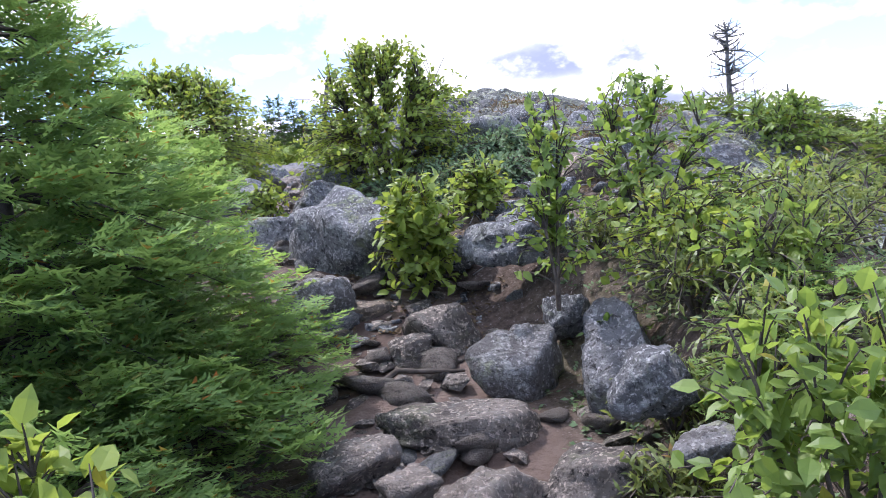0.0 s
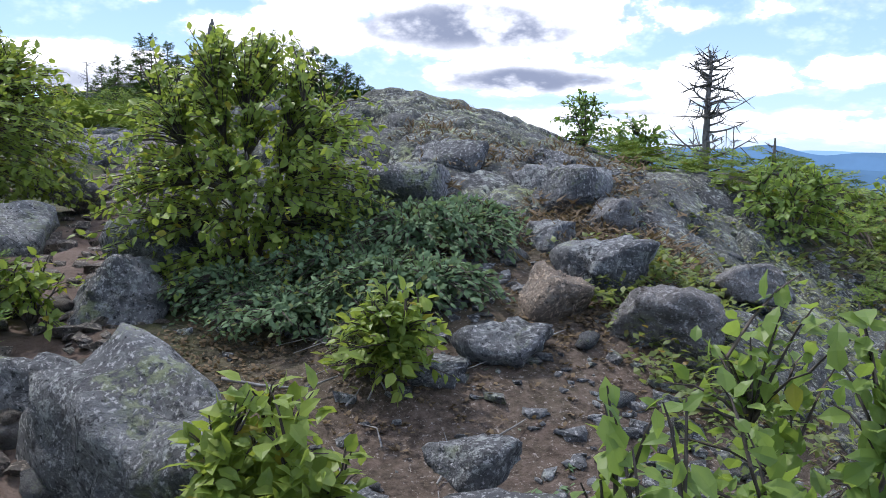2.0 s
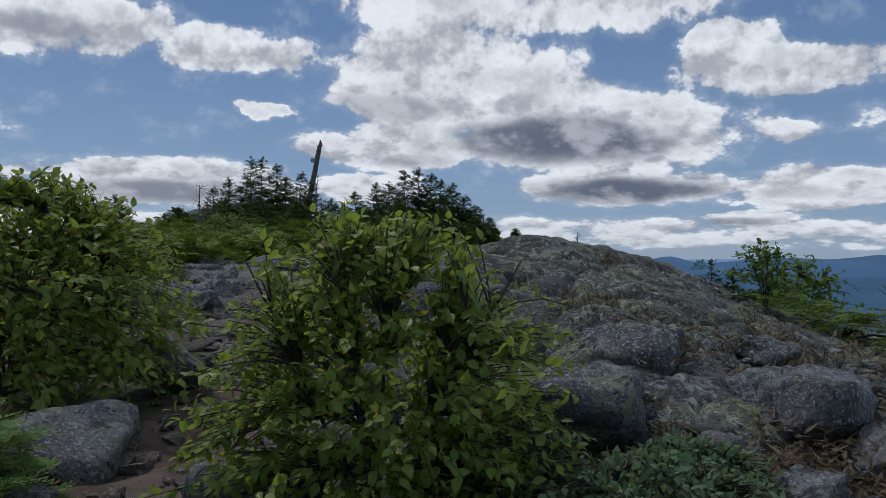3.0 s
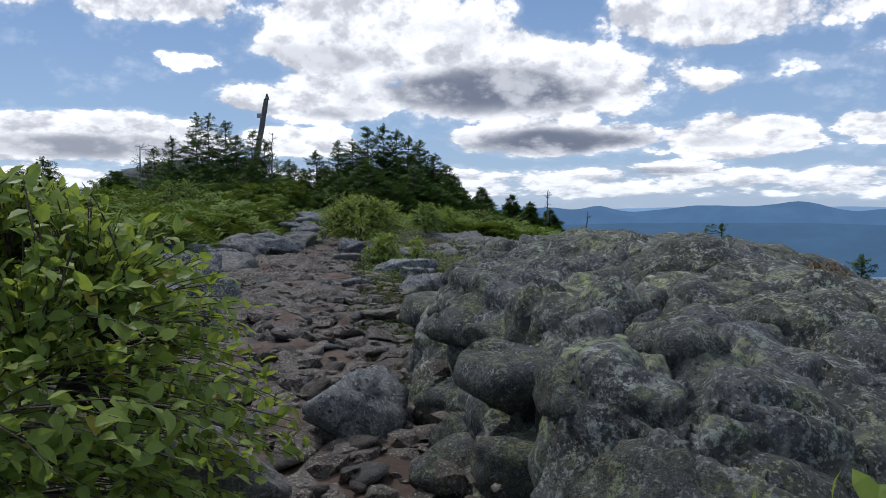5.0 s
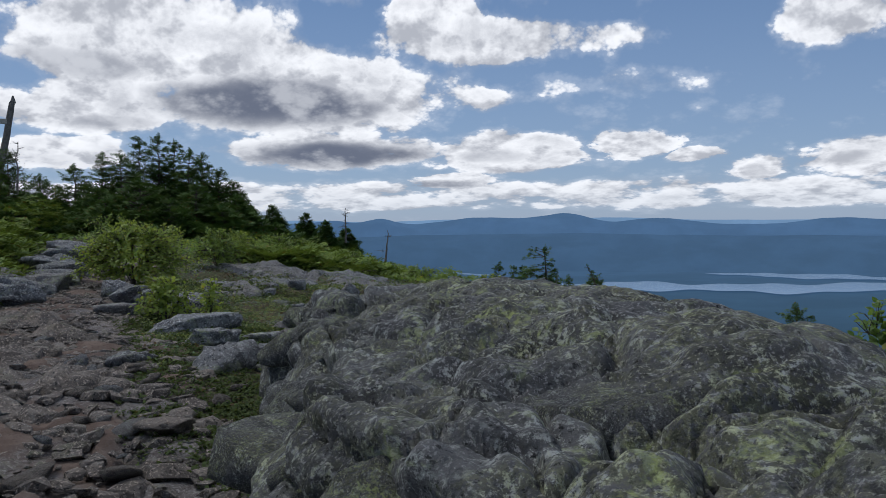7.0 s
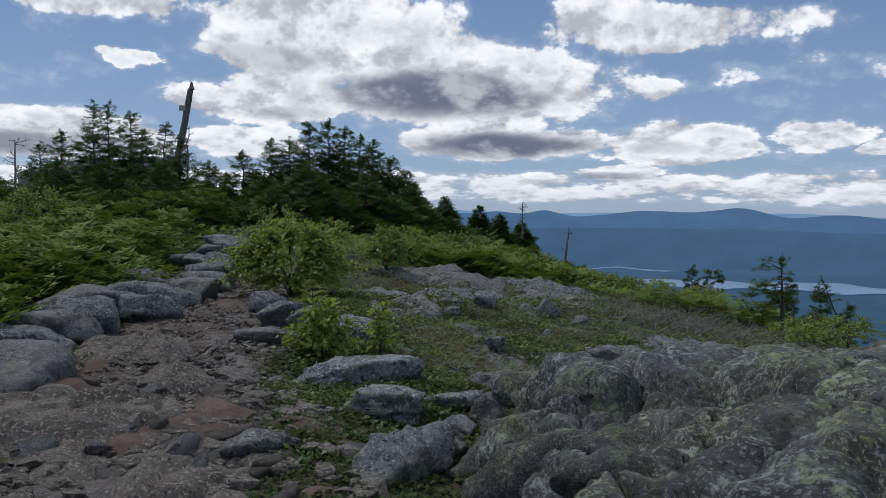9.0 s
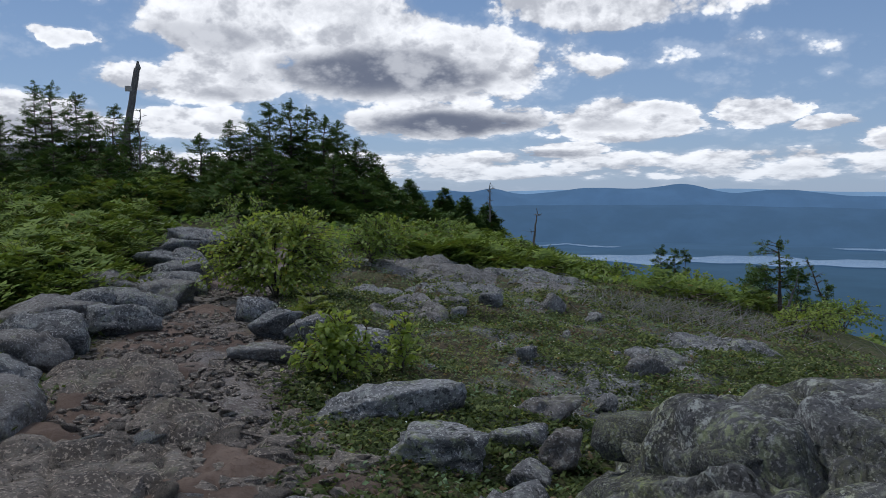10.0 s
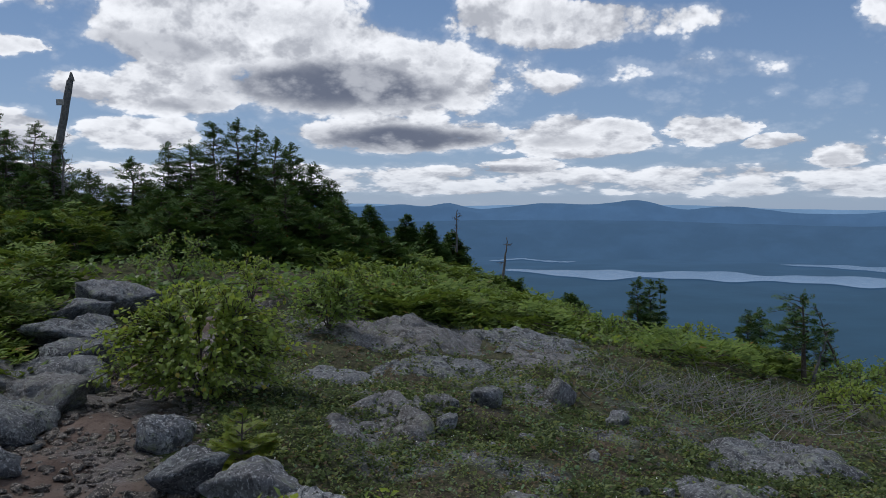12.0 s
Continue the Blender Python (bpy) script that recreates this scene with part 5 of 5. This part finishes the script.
# trees along the brow
for i, (x, y, h, r, top) in enumerate(((14.6, 44.0, 2.2, 0.6, -1.75), (16.2, 46.0, 2.1, 0.55, -1.95), (16.9, 46.5, 2.0, 0.45, -2.0), (12.6, 35.5, 1.1, 0.4, -1.7), (13.3, 36.0, 1.0, 0.4, -1.75), (13.9, 35.6, 1.5, 0.6, -1.6), (14.4, 35.2, 0.9, 0.4, -2.1),
                                            (4.7, 44.0, 1.2, 0.5, 1.0), (7.3, 46.0, 1.1, 0.5, 0.3), (8.3, 47.0, 1.0, 0.6, 0.0), (9.3, 47.5, 1.0, 0.6, -0.3), (10.6, 46.0, 0.7, 0.8, -1.75), (12.2, 44.0, 0.7, 0.8, -2.2), (5.9, 45.0, 1.0, 0.5, 0.6))):
    h = max(h, top - ground_z(x, y) + 0.05)
    conifer(x, y, h, r * 0.95, "small dark spruce on the brow of the slope", seed=60 + i, levels=18, arms=11, loose=1.0, density=1.3, twig=0.38, trunk=0.035, group="spruces on the brow", thin=1.0, z=min(top - h, ground_z(x, y) - 0.05))
conifer(5.75, 18.9, 0.5, 0.25, "dwarf spruce behind the outcrop", seed=81, levels=8, arms=6, twig=0.12, trunk=0.02, z=-1.1)
# creeping spruce on both sides of the upper trail and by the dead tree
R2 = np.random.RandomState(5)
for i in range(62):
    y = 22.5 + 14.5 * R2.rand() ** 0.8
    x = min(-1.5, 0.4 - (y - 22) * 0.06) - R2.uniform(0.0, 1.2 + (y - 20) * 0.4)
    low_spruce(x, y, R2.uniform(0.35, 0.7) * (0.75 if y < 27 else 1.1), R2.uniform(0.6, 0.95), R2.uniform(0.5, 0.8), "mat of creeping spruce, yellow-green at the tips", seed=300 + i, count=120, twig=0.35)
R3 = np.random.RandomState(17)
for i in range(46):
    y = R3.uniform(25.5, 37.5)
    x = min(-0.9, 0.6 - (y - 22) * 0.05) - R3.uniform(0.0, 1.0 + (y - 23) * 0.32)
    h = R3.uniform(0.45, 0.8) * (0.75 if y < 29 else 1.1)
    low_spruce(x, y, h, R3.uniform(0.6, 0.95), R3.uniform(0.5, 0.8), "hummock of creeping spruce with pale new tips", seed=700 + i, count=140, twig=0.27, mat=NEEDLE_MAT)
for i in range(34):
    y = R2.uniform(30.5, 41)
    x = R2.uniform(3.2, 5.0 + (y - 30) * 0.75)
    low_spruce(x, y, R2.uniform(0.22, 0.42), R2.uniform(0.7, 1.1), R2.uniform(0.5, 0.9), "mat of creeping spruce on the grassy brow", seed=340 + i, count=130, twig=0.34)
for i, (x, y) in enumerate(((5.3, 13.6), (5.9, 14.4), (6.4, 13.5), (5.2, 15.2), (6.9, 15.2), (5.6, 16.2), (7.6, 13.0), (6.0, 12.3))):
    low_spruce(x, y, 0.28, 0.55, 0.5, "creeping spruce mat on the falling slope", seed=370 + i, count=150, twig=0.17, template=SPRAY_MID)
for i, (x, y) in enumerate(((8.6, 30.2), (9.6, 30.8), (11.2, 31.6), (7.4, 29.4), (12.0, 33.0), (10.8, 33.4), (9.0, 33.2), (12.4, 31.0))):
    low_spruce(x, y, 0.4, 0.8, 0.7, "creeping spruce on the edge of the slope", seed=390 + i, count=170, twig=0.27)

for i in range(24):
    y = 20.5 + 10.5 * (i + R2.rand()) / 24
    x = -1.75 - R2.uniform(0, 2.2)
    shrub(x, y, R2.uniform(0.35, 0.65), 0.55, 0.45, 100, 0.05, (LEAF_YELLOW, LEAF, LEAF_DARK)[i % 3], "low leafy shrub among boulders beside the trail", seed=410 + i, group="shrubs beside the upper trail")

# ---- dead wood ----
dead_tree(5.53, 14.6, 1.05, "dead spruce with short bare branches", seed=1, arms=72, reach=0.36, trunk=0.042, z=-1.08)
dead_tree(6.15, 14.6, 0.42, "broken dead snag on the slope", seed=2, arms=7, reach=0.16, trunk=0.03, z=-1.15)
dead_tree(5.85, 14.75, 0.5, "thin dead snag beside a dead spruce", seed=3, arms=9, reach=0.2, trunk=0.012, z=-1.12)
conifer(9.15, 29.5, -0.48 - ground_z(9.15, 29.5), 0.62, "wind-bent thin spruce with flagged branches", seed=4, levels=11, arms=7, twig=0.22, trunk=0.045, bare=0.42, thin=0.6, density=0.9, flag=(-1, 0), lean=(-0.05, 0), group="spruces on the brow", z=ground_z(9.15, 29.5) - 0.05, shape=0.25, lift=0.1)
conifer(12.95, 32.7, -1.1 - ground_z(12.95, 32.7), 0.5, "leaning half-bare spruce on the brow", seed=5, levels=14, arms=6, twig=0.2, trunk=0.05, bare=0.3, thin=0.22, density=0.8, lean=(-0.38, 0), group="spruces on the brow", z=ground_z(12.95, 32.7) - 0.05)
dead_tree(9.0, 29.2, 0.8, "forked dead snag on the brow", seed=6, arms=6, reach=0.3, trunk=0.03, z=ground_z(9.0, 29.2) - 0.05, lean=(0.3, 0))
dead_tree(9.9, 44.0, 1.3, "curved dead snag on the skyline", seed=7, arms=5, reach=0.4, trunk=0.05, z=-1.6, lean=(0.12, 0))
dead_tree(8.4, 44.0, 1.3, "half-dead spruce on the skyline", seed=8, arms=18, reach=0.4, trunk=0.04, z=-0.75)
dead_tree(-6.0, 38.8, 1.9, "bare dead spruce among green ones", seed=9, arms=20, reach=0.7, trunk=0.045, z=0.0)
dead_tree(-1.9, 39.2, 2.1, "half-bare spruce top above the group", seed=10, arms=30, reach=0.6, trunk=0.04, z=0.2)
dead_tree(-0.95, 14.1, 1.75, "dead stem standing in a leafy bush", seed=11, arms=6, reach=0.15, trunk=0.012)


def old_trunk():
    root = empty_thing("old_trunk", (-3.98, 49.4, 0.1), "tall leaning weathered grey trunk with a small board", "trunk")
    s = np.linspace(0, 1, 12)
    pts = np.stack([0.82 * s, 0 * s, 4.6 * s], axis=1) + RNG.normal(0, 0.012, (12, 3))
    v, f = tubes([(pts, 0.15 - 0.035 * s)], 9)
    v[-9:, 2] += np.linspace(-0.15, 0.15, 9)
    part("trunk", mesh_from("trunk", v, f, DEADWOOD), root, "split weathered trunk")
    tip = pts[-1]
    bm = bmesh.new()
    bmesh.ops.create_cone(bm, cap_ends=True, segments=9, radius1=0.115, radius2=0.03, depth=0.28, matrix=Matrix.Translation(tip + (0.03, 0, 0.10)))
    me = bpy.data.meshes.new("splintered_tip")
    bm.to_mesh(me)
    bm.free()
    me.materials.append(DEADWOOD)
    part("splintered_tip", me, root)
    bm = bmesh.new()
    bmesh.ops.create_cube(bm, size=1.0, matrix=Matrix.Translation((0.52, -0.1, 3.85)) @ Matrix.Diagonal((0.24, 0.04, 0.2, 1)))
    bmesh.ops.bevel(bm, geom=bm.edges[:], offset=0.01, segments=1, affect="EDGES")
    me = bpy.data.meshes.new("board")
    bm.to_mesh(me)
    bm.free()
    me.materials.append(BOARD)
    part("board", me, root, "small pale wooden board")


old_trunk()


def dead_brush():
    r = np.random.RandomState(8)
    lines = []
    for i in range(420):
        x, y = 6.3 + r.normal(0, 0.85), 27.2 + r.normal(0, 0.6)
        o = np.array([x, y, ground_z(x, y)])
        d = np.array([r.normal(0, 0.25), r.normal(0, 0.25), r.uniform(0.08, 0.28)])
        q = np.linspace(0, 1, 4)[:, None]
        lines.append((o + d * q + r.normal(0, 0.02, (4, 3)) * q, np.linspace(0.005, 0.002, 4)))
    v, f = tubes(lines, 3)
    tagged(new("dead_brush", mesh_from("dead_brush", v, f, TWIG_GREY)), "patch of bare grey dead brush in the turf", "brush", kind="stuff")


dead_brush()
# ---- turf, gravel and small stones ----
def tufts(name, count, area, size, mat, label, seed, leaves=6, mask=None, tv=None, rise=0.6):
    """Low plants: rosettes of small leaves strewn over an area where the mask allows."""
    r = np.random.RandomState(seed)
    x, y = r.uniform(area[0], area[1], count), r.uniform(area[2], area[3], count)
    if mask is not None:
        ok = mask(x, y) > r.rand(count)
        x, y = x[ok], y[ok]
    z = surface(x, y)
    n = len(x)
    p = np.repeat(np.stack([x, y, z], axis=1), leaves, axis=0)
    p += r.normal(0, size * 0.55, p.shape) * (1, 1, 0.25)
    p[:, 2] += r.uniform(0, size * rise, len(p))
    a = r.uniform(0, 2 * math.pi, len(p))
    fw = np.stack([np.cos(a), np.sin(a), r.uniform(0.0, 0.9, len(p))], axis=1)
    up = np.concatenate([r.normal(0, 0.4, (len(p), 2)), np.ones((len(p), 1))], axis=1)
    v, f = strew(SMALL_V if tv is None else tv, SMALL_F, p, turned(fw, up), size * r.uniform(0.6, 1.3, len(p)))
    tagged(new(name, mesh_from(name, v, f, mat, False)), label, "ground cover", kind="stuff")


def off_trail(x, y):
    d = np.abs(x - along(y, LINE_Y, LINE_X))
    return smooth(0.35, 0.8, d + 0.5 * wave(x, y, 0.6)) * (dome(x, y) < 0.15)


def turf(x, y):
    return off_trail(x, y) * np.clip(0.9 + 2.6 * wave(x, y, 0.7) + 1.6 * wave(x, y, 0.25), 0.02, 1)


tufts("turf", 9000, (1.0, 8.5, 20.5, 31.5), 0.042, LEAF_TURF, "low green heath turf on stony soil", 1, 5, turf, rise=1.3)
tufts("turf", 21000, (1.0, 6.0, 20.3, 26.5), 0.026, LEAF_TURF, "dense fine green crowberry turf", 31, 5, turf, rise=1.2)
tufts("turf", 9000, (1.0, 6.0, 20.3, 26.5), 0.024, LEAF_TEA, "fine yellow-green moss tips in the turf", 32, 4, lambda x, y: turf(x + 3, y), rise=1.4)
tufts("turf", 8000, (1.0, 8.5, 20.5, 31.5), 0.04, LEAF_TEA, "yellow-green moss and heath in the turf", 2, 5, turf, rise=1.0)
tufts("turf", 6500, (-6, 0.4, 19.0, 32), 0.055, LEAF_TURF, "low green heath beside the trail", 3, 5, turf)
tufts("turf", 4000, (3, 13, 30, 42), 0.11, LEAF, "green herbs on the brow of the slope", 4, 6)
tufts("turf", 2500, (-8, 3, 31, 42), 0.12, LEAF_DARK, "green herbs between creeping spruces", 5, 6)
tufts("turf", 9000, (-2.5, 5.5, 6.0, 13.5), 0.03, LEAF_BLUE, "scattered small green plants on the gravel", 6, 6, lambda x, y: off_trail(x, y) * np.clip(0.1 + 1.6 * wave(x, y, 0.7) + 0.9 * smooth(9.8, 9.0, y), 0, 1))
tufts("turf", 6500, (0.8, 2.6, 16.5, 23.0), 0.034, LEAF_TURF, "small green plants along the trail's stones", 7, 6, off_trail)
tufts("turf", 5500, (3.5, 6.2, 9.8, 13.8), 0.04, LEAF_TEA, "patches of yellow-green heath on the rocky slope", 33, 6, lambda x, y: off_trail(x, y) * np.clip(0.25 + 2.4 * wave(x, y, 0.8), 0, 1), rise=2.6)
tufts("turf", 3000, (4.5, 9.5, 11.5, 19.5), 0.06, LEAF_TEA, "yellow-green heath on the falling slope", 8, 6, off_trail)
tufts("dry_heath", 6500, (1.0, 8.5, 20.5, 31.5), 0.032, DRY, "dry brown heath and dead leaves in the turf", 22, 4, lambda x, y: off_trail(x, y) * np.clip(0.75 - 2.2 * wave(x, y, 0.7), 0.05, 1), None, 0.8)
tufts("turf", 5000, (1.0, 8.5, 20.5, 31.5), 0.034, LEAF_BLUE, "grey-green dwarf heath in the turf", 23, 4, lambda x, y: off_trail(x, y) * np.clip(0.75 - 2.2 * wave(x, y, 0.7), 0.05, 1), None, 1.2)
tufts("white_flowers", 900, (1.0, 8.0, 20.5, 29), 0.016, PETAL, "scattered tiny white flowers in the turf", 9, 2, turf, rise=3.0)
tufts("dry_grass", 900, (2.6, 4.6, 11.6, 13.8), 0.07, DRY, "dry brown grass between rocks", 10, 7, lambda x, y: np.clip(0.4 + 1.8 * wave(x, y, 0.5), 0, 1), NARROW_V[[0, 1, 3, 5]], 1.2)


def crevice_grass():
    """Dry grass and moss in hollows of the outcrop."""
    r = np.random.RandomState(12)
    n = 2600
    x, y = r.uniform(1.5, 4.2, n), r.uniform(12.8, 16.2, n)
    ok = (wave(x, y, 0.55) + 0.5 * wave(x, y, 0.2) > 0.24) & (dome(x, y) > 0.3) & (x > 2.5)
    x, y = x[ok], y[ok]
    p = np.repeat(np.stack([x, y, surface(x, y) - 0.02], axis=1), 8, axis=0)
    p += r.normal(0, 0.03, p.shape)
    a = r.uniform(0, 6.28, len(p))
    fw = np.stack([np.cos(a), np.sin(a), r.uniform(0.3, 1.5, len(p))], axis=1)
    v, f = strew(SMALL_V * (1, 0.3, 1), SMALL_F, p, turned(fw, np.tile((0.0, 0.1, 1.0), (len(p), 1))), r.uniform(0.03, 0.08, len(p)))
    tagged(new("dry_grass", mesh_from("dry_grass", v, f, DRY, False)), "dry brown grass in the outcrop's hollows", "ground cover", kind="stuff")


crevice_grass()


def small_stones(name, count, area, size, mat, label, seed, mask):
    r = np.random.RandomState(seed)
    tv, tf = rock_shape(seed, (1, 0.8, 0.55), 1, 7, 0.03)
    x, y = r.uniform(area[0], area[1], count), r.uniform(area[2], area[3], count)
    ok = mask(x, y) > r.rand(count)
    x, y = x[ok], y[ok]
    a = r.uniform(0, 6.28, len(x))
    fw = np.stack([np.cos(a), np.sin(a), r.normal(0, 0.15, len(x))], axis=1)
    up = np.concatenate([r.normal(0, 0.2, (len(x), 2)), np.ones((len(x), 1))], axis=1)
    s = size * r.uniform(0.35, 1.0, len(x)) ** 2.2 * np.where(y > 22, 0.6, 1.0)
    p = np.stack([x, y, surface(x, y) + s * 0.12], axis=1)
    v, f = strew(tv, tf, p, turned(fw, up), s)
    tagged(new(name, mesh_from(name, v, f, mat, False)), label, "gravel", kind="stuff")


def on_trail(x, y):
    d = np.abs(x - along(y, LINE_Y, LINE_X))
    return 1 - smooth(0.35 + 0.4 * smooth(16, 18, y), 0.75 + 0.4 * smooth(16, 18, y), d)


def on_gravel(x, y):
    return smooth(1.6, 2.4, x) * smooth(9.2, 9.8, y) * (1 - smooth(12.6, 13.6, y)) * np.clip(0.55 + 1.4 * wave(x, y, 0.6), 0, 1)


small_stones("gravel", 6500, (-1.2, 3.4, 6.5, 30), 0.085, ROCK_PATH, "brown-grey gravel on the trail", 1, on_trail)
small_stones("gravel", 1500, (1.2, 7.0, 20.5, 29), 0.06, ROCK, "small grey stones in the turf", 3, lambda x, y: off_trail(x, y) * np.clip(0.2 + 2.0 * wave(x + 5, y, 0.6), 0, 1))
small_stones("gravel", 4500, (-0.7, 1.1, 20.5, 28.5), 0.075, ROCK_PATH, "reddish-brown gravel on the upper trail", 11, on_trail)
small_stones("rubble", 900, (-1.2, 2.0, 14.8, 24.5), 0.17, ROCK_PATH, "broken brown-grey rubble on the worn trail", 8, on_trail)
small_stones("rubble", 420, (1.3, 6.5, 22.0, 28.5), 0.17, ROCK, "pale stones lying in the turf", 9, lambda x, y: off_trail(x, y) * np.clip(0.15 + 2.2 * wave(x + 2, y, 0.8), 0, 1))
tufts("leaf_litter", 8000, (1.7, 5.5, 9.3, 13.2), 0.026, DRY, "brown leaf litter and dead twigs on the gravel", 21, 4, lambda x, y: np.clip(0.45 + 1.8 * wave(x, y, 0.5), 0, 1), None, 0.25)
small_stones("gravel", 11000, (1.6, 6.0, 9.2, 13.6), 0.055, ROCK, "grey gravel on the slope under the outcrop", 2, on_gravel)


def trail_stones():
    """Loose stones that one steps over, each its own."""
    r = np.random.RandomState(4)
    shapes = [mesh_from("trail_stone", *rock_shape(500 + i, (1.0, r.uniform(0.55, 0.85), r.uniform(0.3, 0.55)), 2, 10, 0.05), ROCK_PATH if i % 3 else ROCK) for i in range(9)]
    for i in range(380):
        y = r.choice((r.uniform(7.2, 12), r.uniform(15.0, 23.5), r.uniform(16, 22), r.uniform(17, 24), r.uniform(22, 28)))
        d = r.normal(0, 0.32 + 0.32 * (16 < y < 22.5))
        x = float(along(y, LINE_Y, LINE_X)) + d
        if dome(x, y) > 0.05 or (y > 22.5 and r.rand() < 0.7):
            continue
        s = 0.035 + (0.13 if y < 22 else 0.05) * r.rand() ** 1.8
        ob = new("trail_stone", shapes[r.randint(9)])
        ob.matrix_world = pose(x, y, ground_z(x, y) + s * 0.16, r.normal(0, 10), r.normal(0, 10), r.uniform(0, 360)) @ Matrix.Diagonal((s, s, s, 1))
        tagged(ob, "loose brown-grey stone on the worn trail", "stone", "loose trail stones")
    for i in range(90):
        x, y = r.uniform(2.2, 5.2), r.uniform(9.5, 12.6)
        s = 0.03 + 0.09 * r.rand() ** 2.5
        ob = new("loose_stone", shapes[r.randint(3) * 3])
        ob.matrix_world = pose(x, y, ground_z(x, y) + s * 0.16, r.normal(0, 10), r.normal(0, 10), r.uniform(0, 360)) @ Matrix.Diagonal((s, s, s, 1))
        tagged(ob, "loose grey stone on the gravel slope", "stone", "loose slope stones")


trail_stones()
for i, (x, y) in enumerate(((1.16, 19.0), (1.0, 17.85))):
    boulder(x, y, (0.17, 0.12, 0.06), 20 + 50 * i, seed=480 + i, top=(-1.05, -1.2)[i], label="pale flat stone lying on the trail", name="flat_stone", group="flat stones", mat=ROCK_PATH, flat=0.8)


def dead_stick(name, pts, radius, label):
    pts = np.array(pts, float)
    pts[:, 2] += surface(pts[:, 0], pts[:, 1])
    v, f = tubes([(pts, np.linspace(radius, radius * 0.4, len(pts)))], 5)
    tagged(new(name, mesh_from(name, v, f, TWIG_GREY if radius < 0.012 else BARK)), label, "stick")


dead_stick("root", [(2.02, 8.98, 0.02), (2.12, 9.04, 0.06), (2.24, 9.02, 0.05), (2.4, 9.08, 0.02)], 0.018, "bare tree root across the trail")
dead_stick("dead_stick", [(2.0, 10.95, 0.03), (2.15, 10.8, 0.06), (2.3, 10.78, 0.04), (2.42, 10.82, 0.05)], 0.008, "pale dead branch lying on the gravel")
dead_stick("dead_stick", [(2.05, 10.45, 0.03), (2.2, 10.6, 0.05), (2.32, 10.7, 0.1)], 0.006, "pale dead twig lying on the gravel")
RS = np.random.RandomState(31)
for i in range(26):
    x, y, a = RS.uniform(2.0, 3.4), RS.uniform(9.9, 11.2), RS.uniform(0, 3.1)
    n = RS.uniform(0.08, 0.25)
    dead_stick("dead_twig", [(x, y, 0.012), (x + n * 0.5 * math.cos(a), y + n * 0.5 * math.sin(a), 0.03), (x + n * math.cos(a + 0.3), y + n * math.sin(a + 0.3), 0.015)], 0.004, "pale dead twig lying on the gravel")
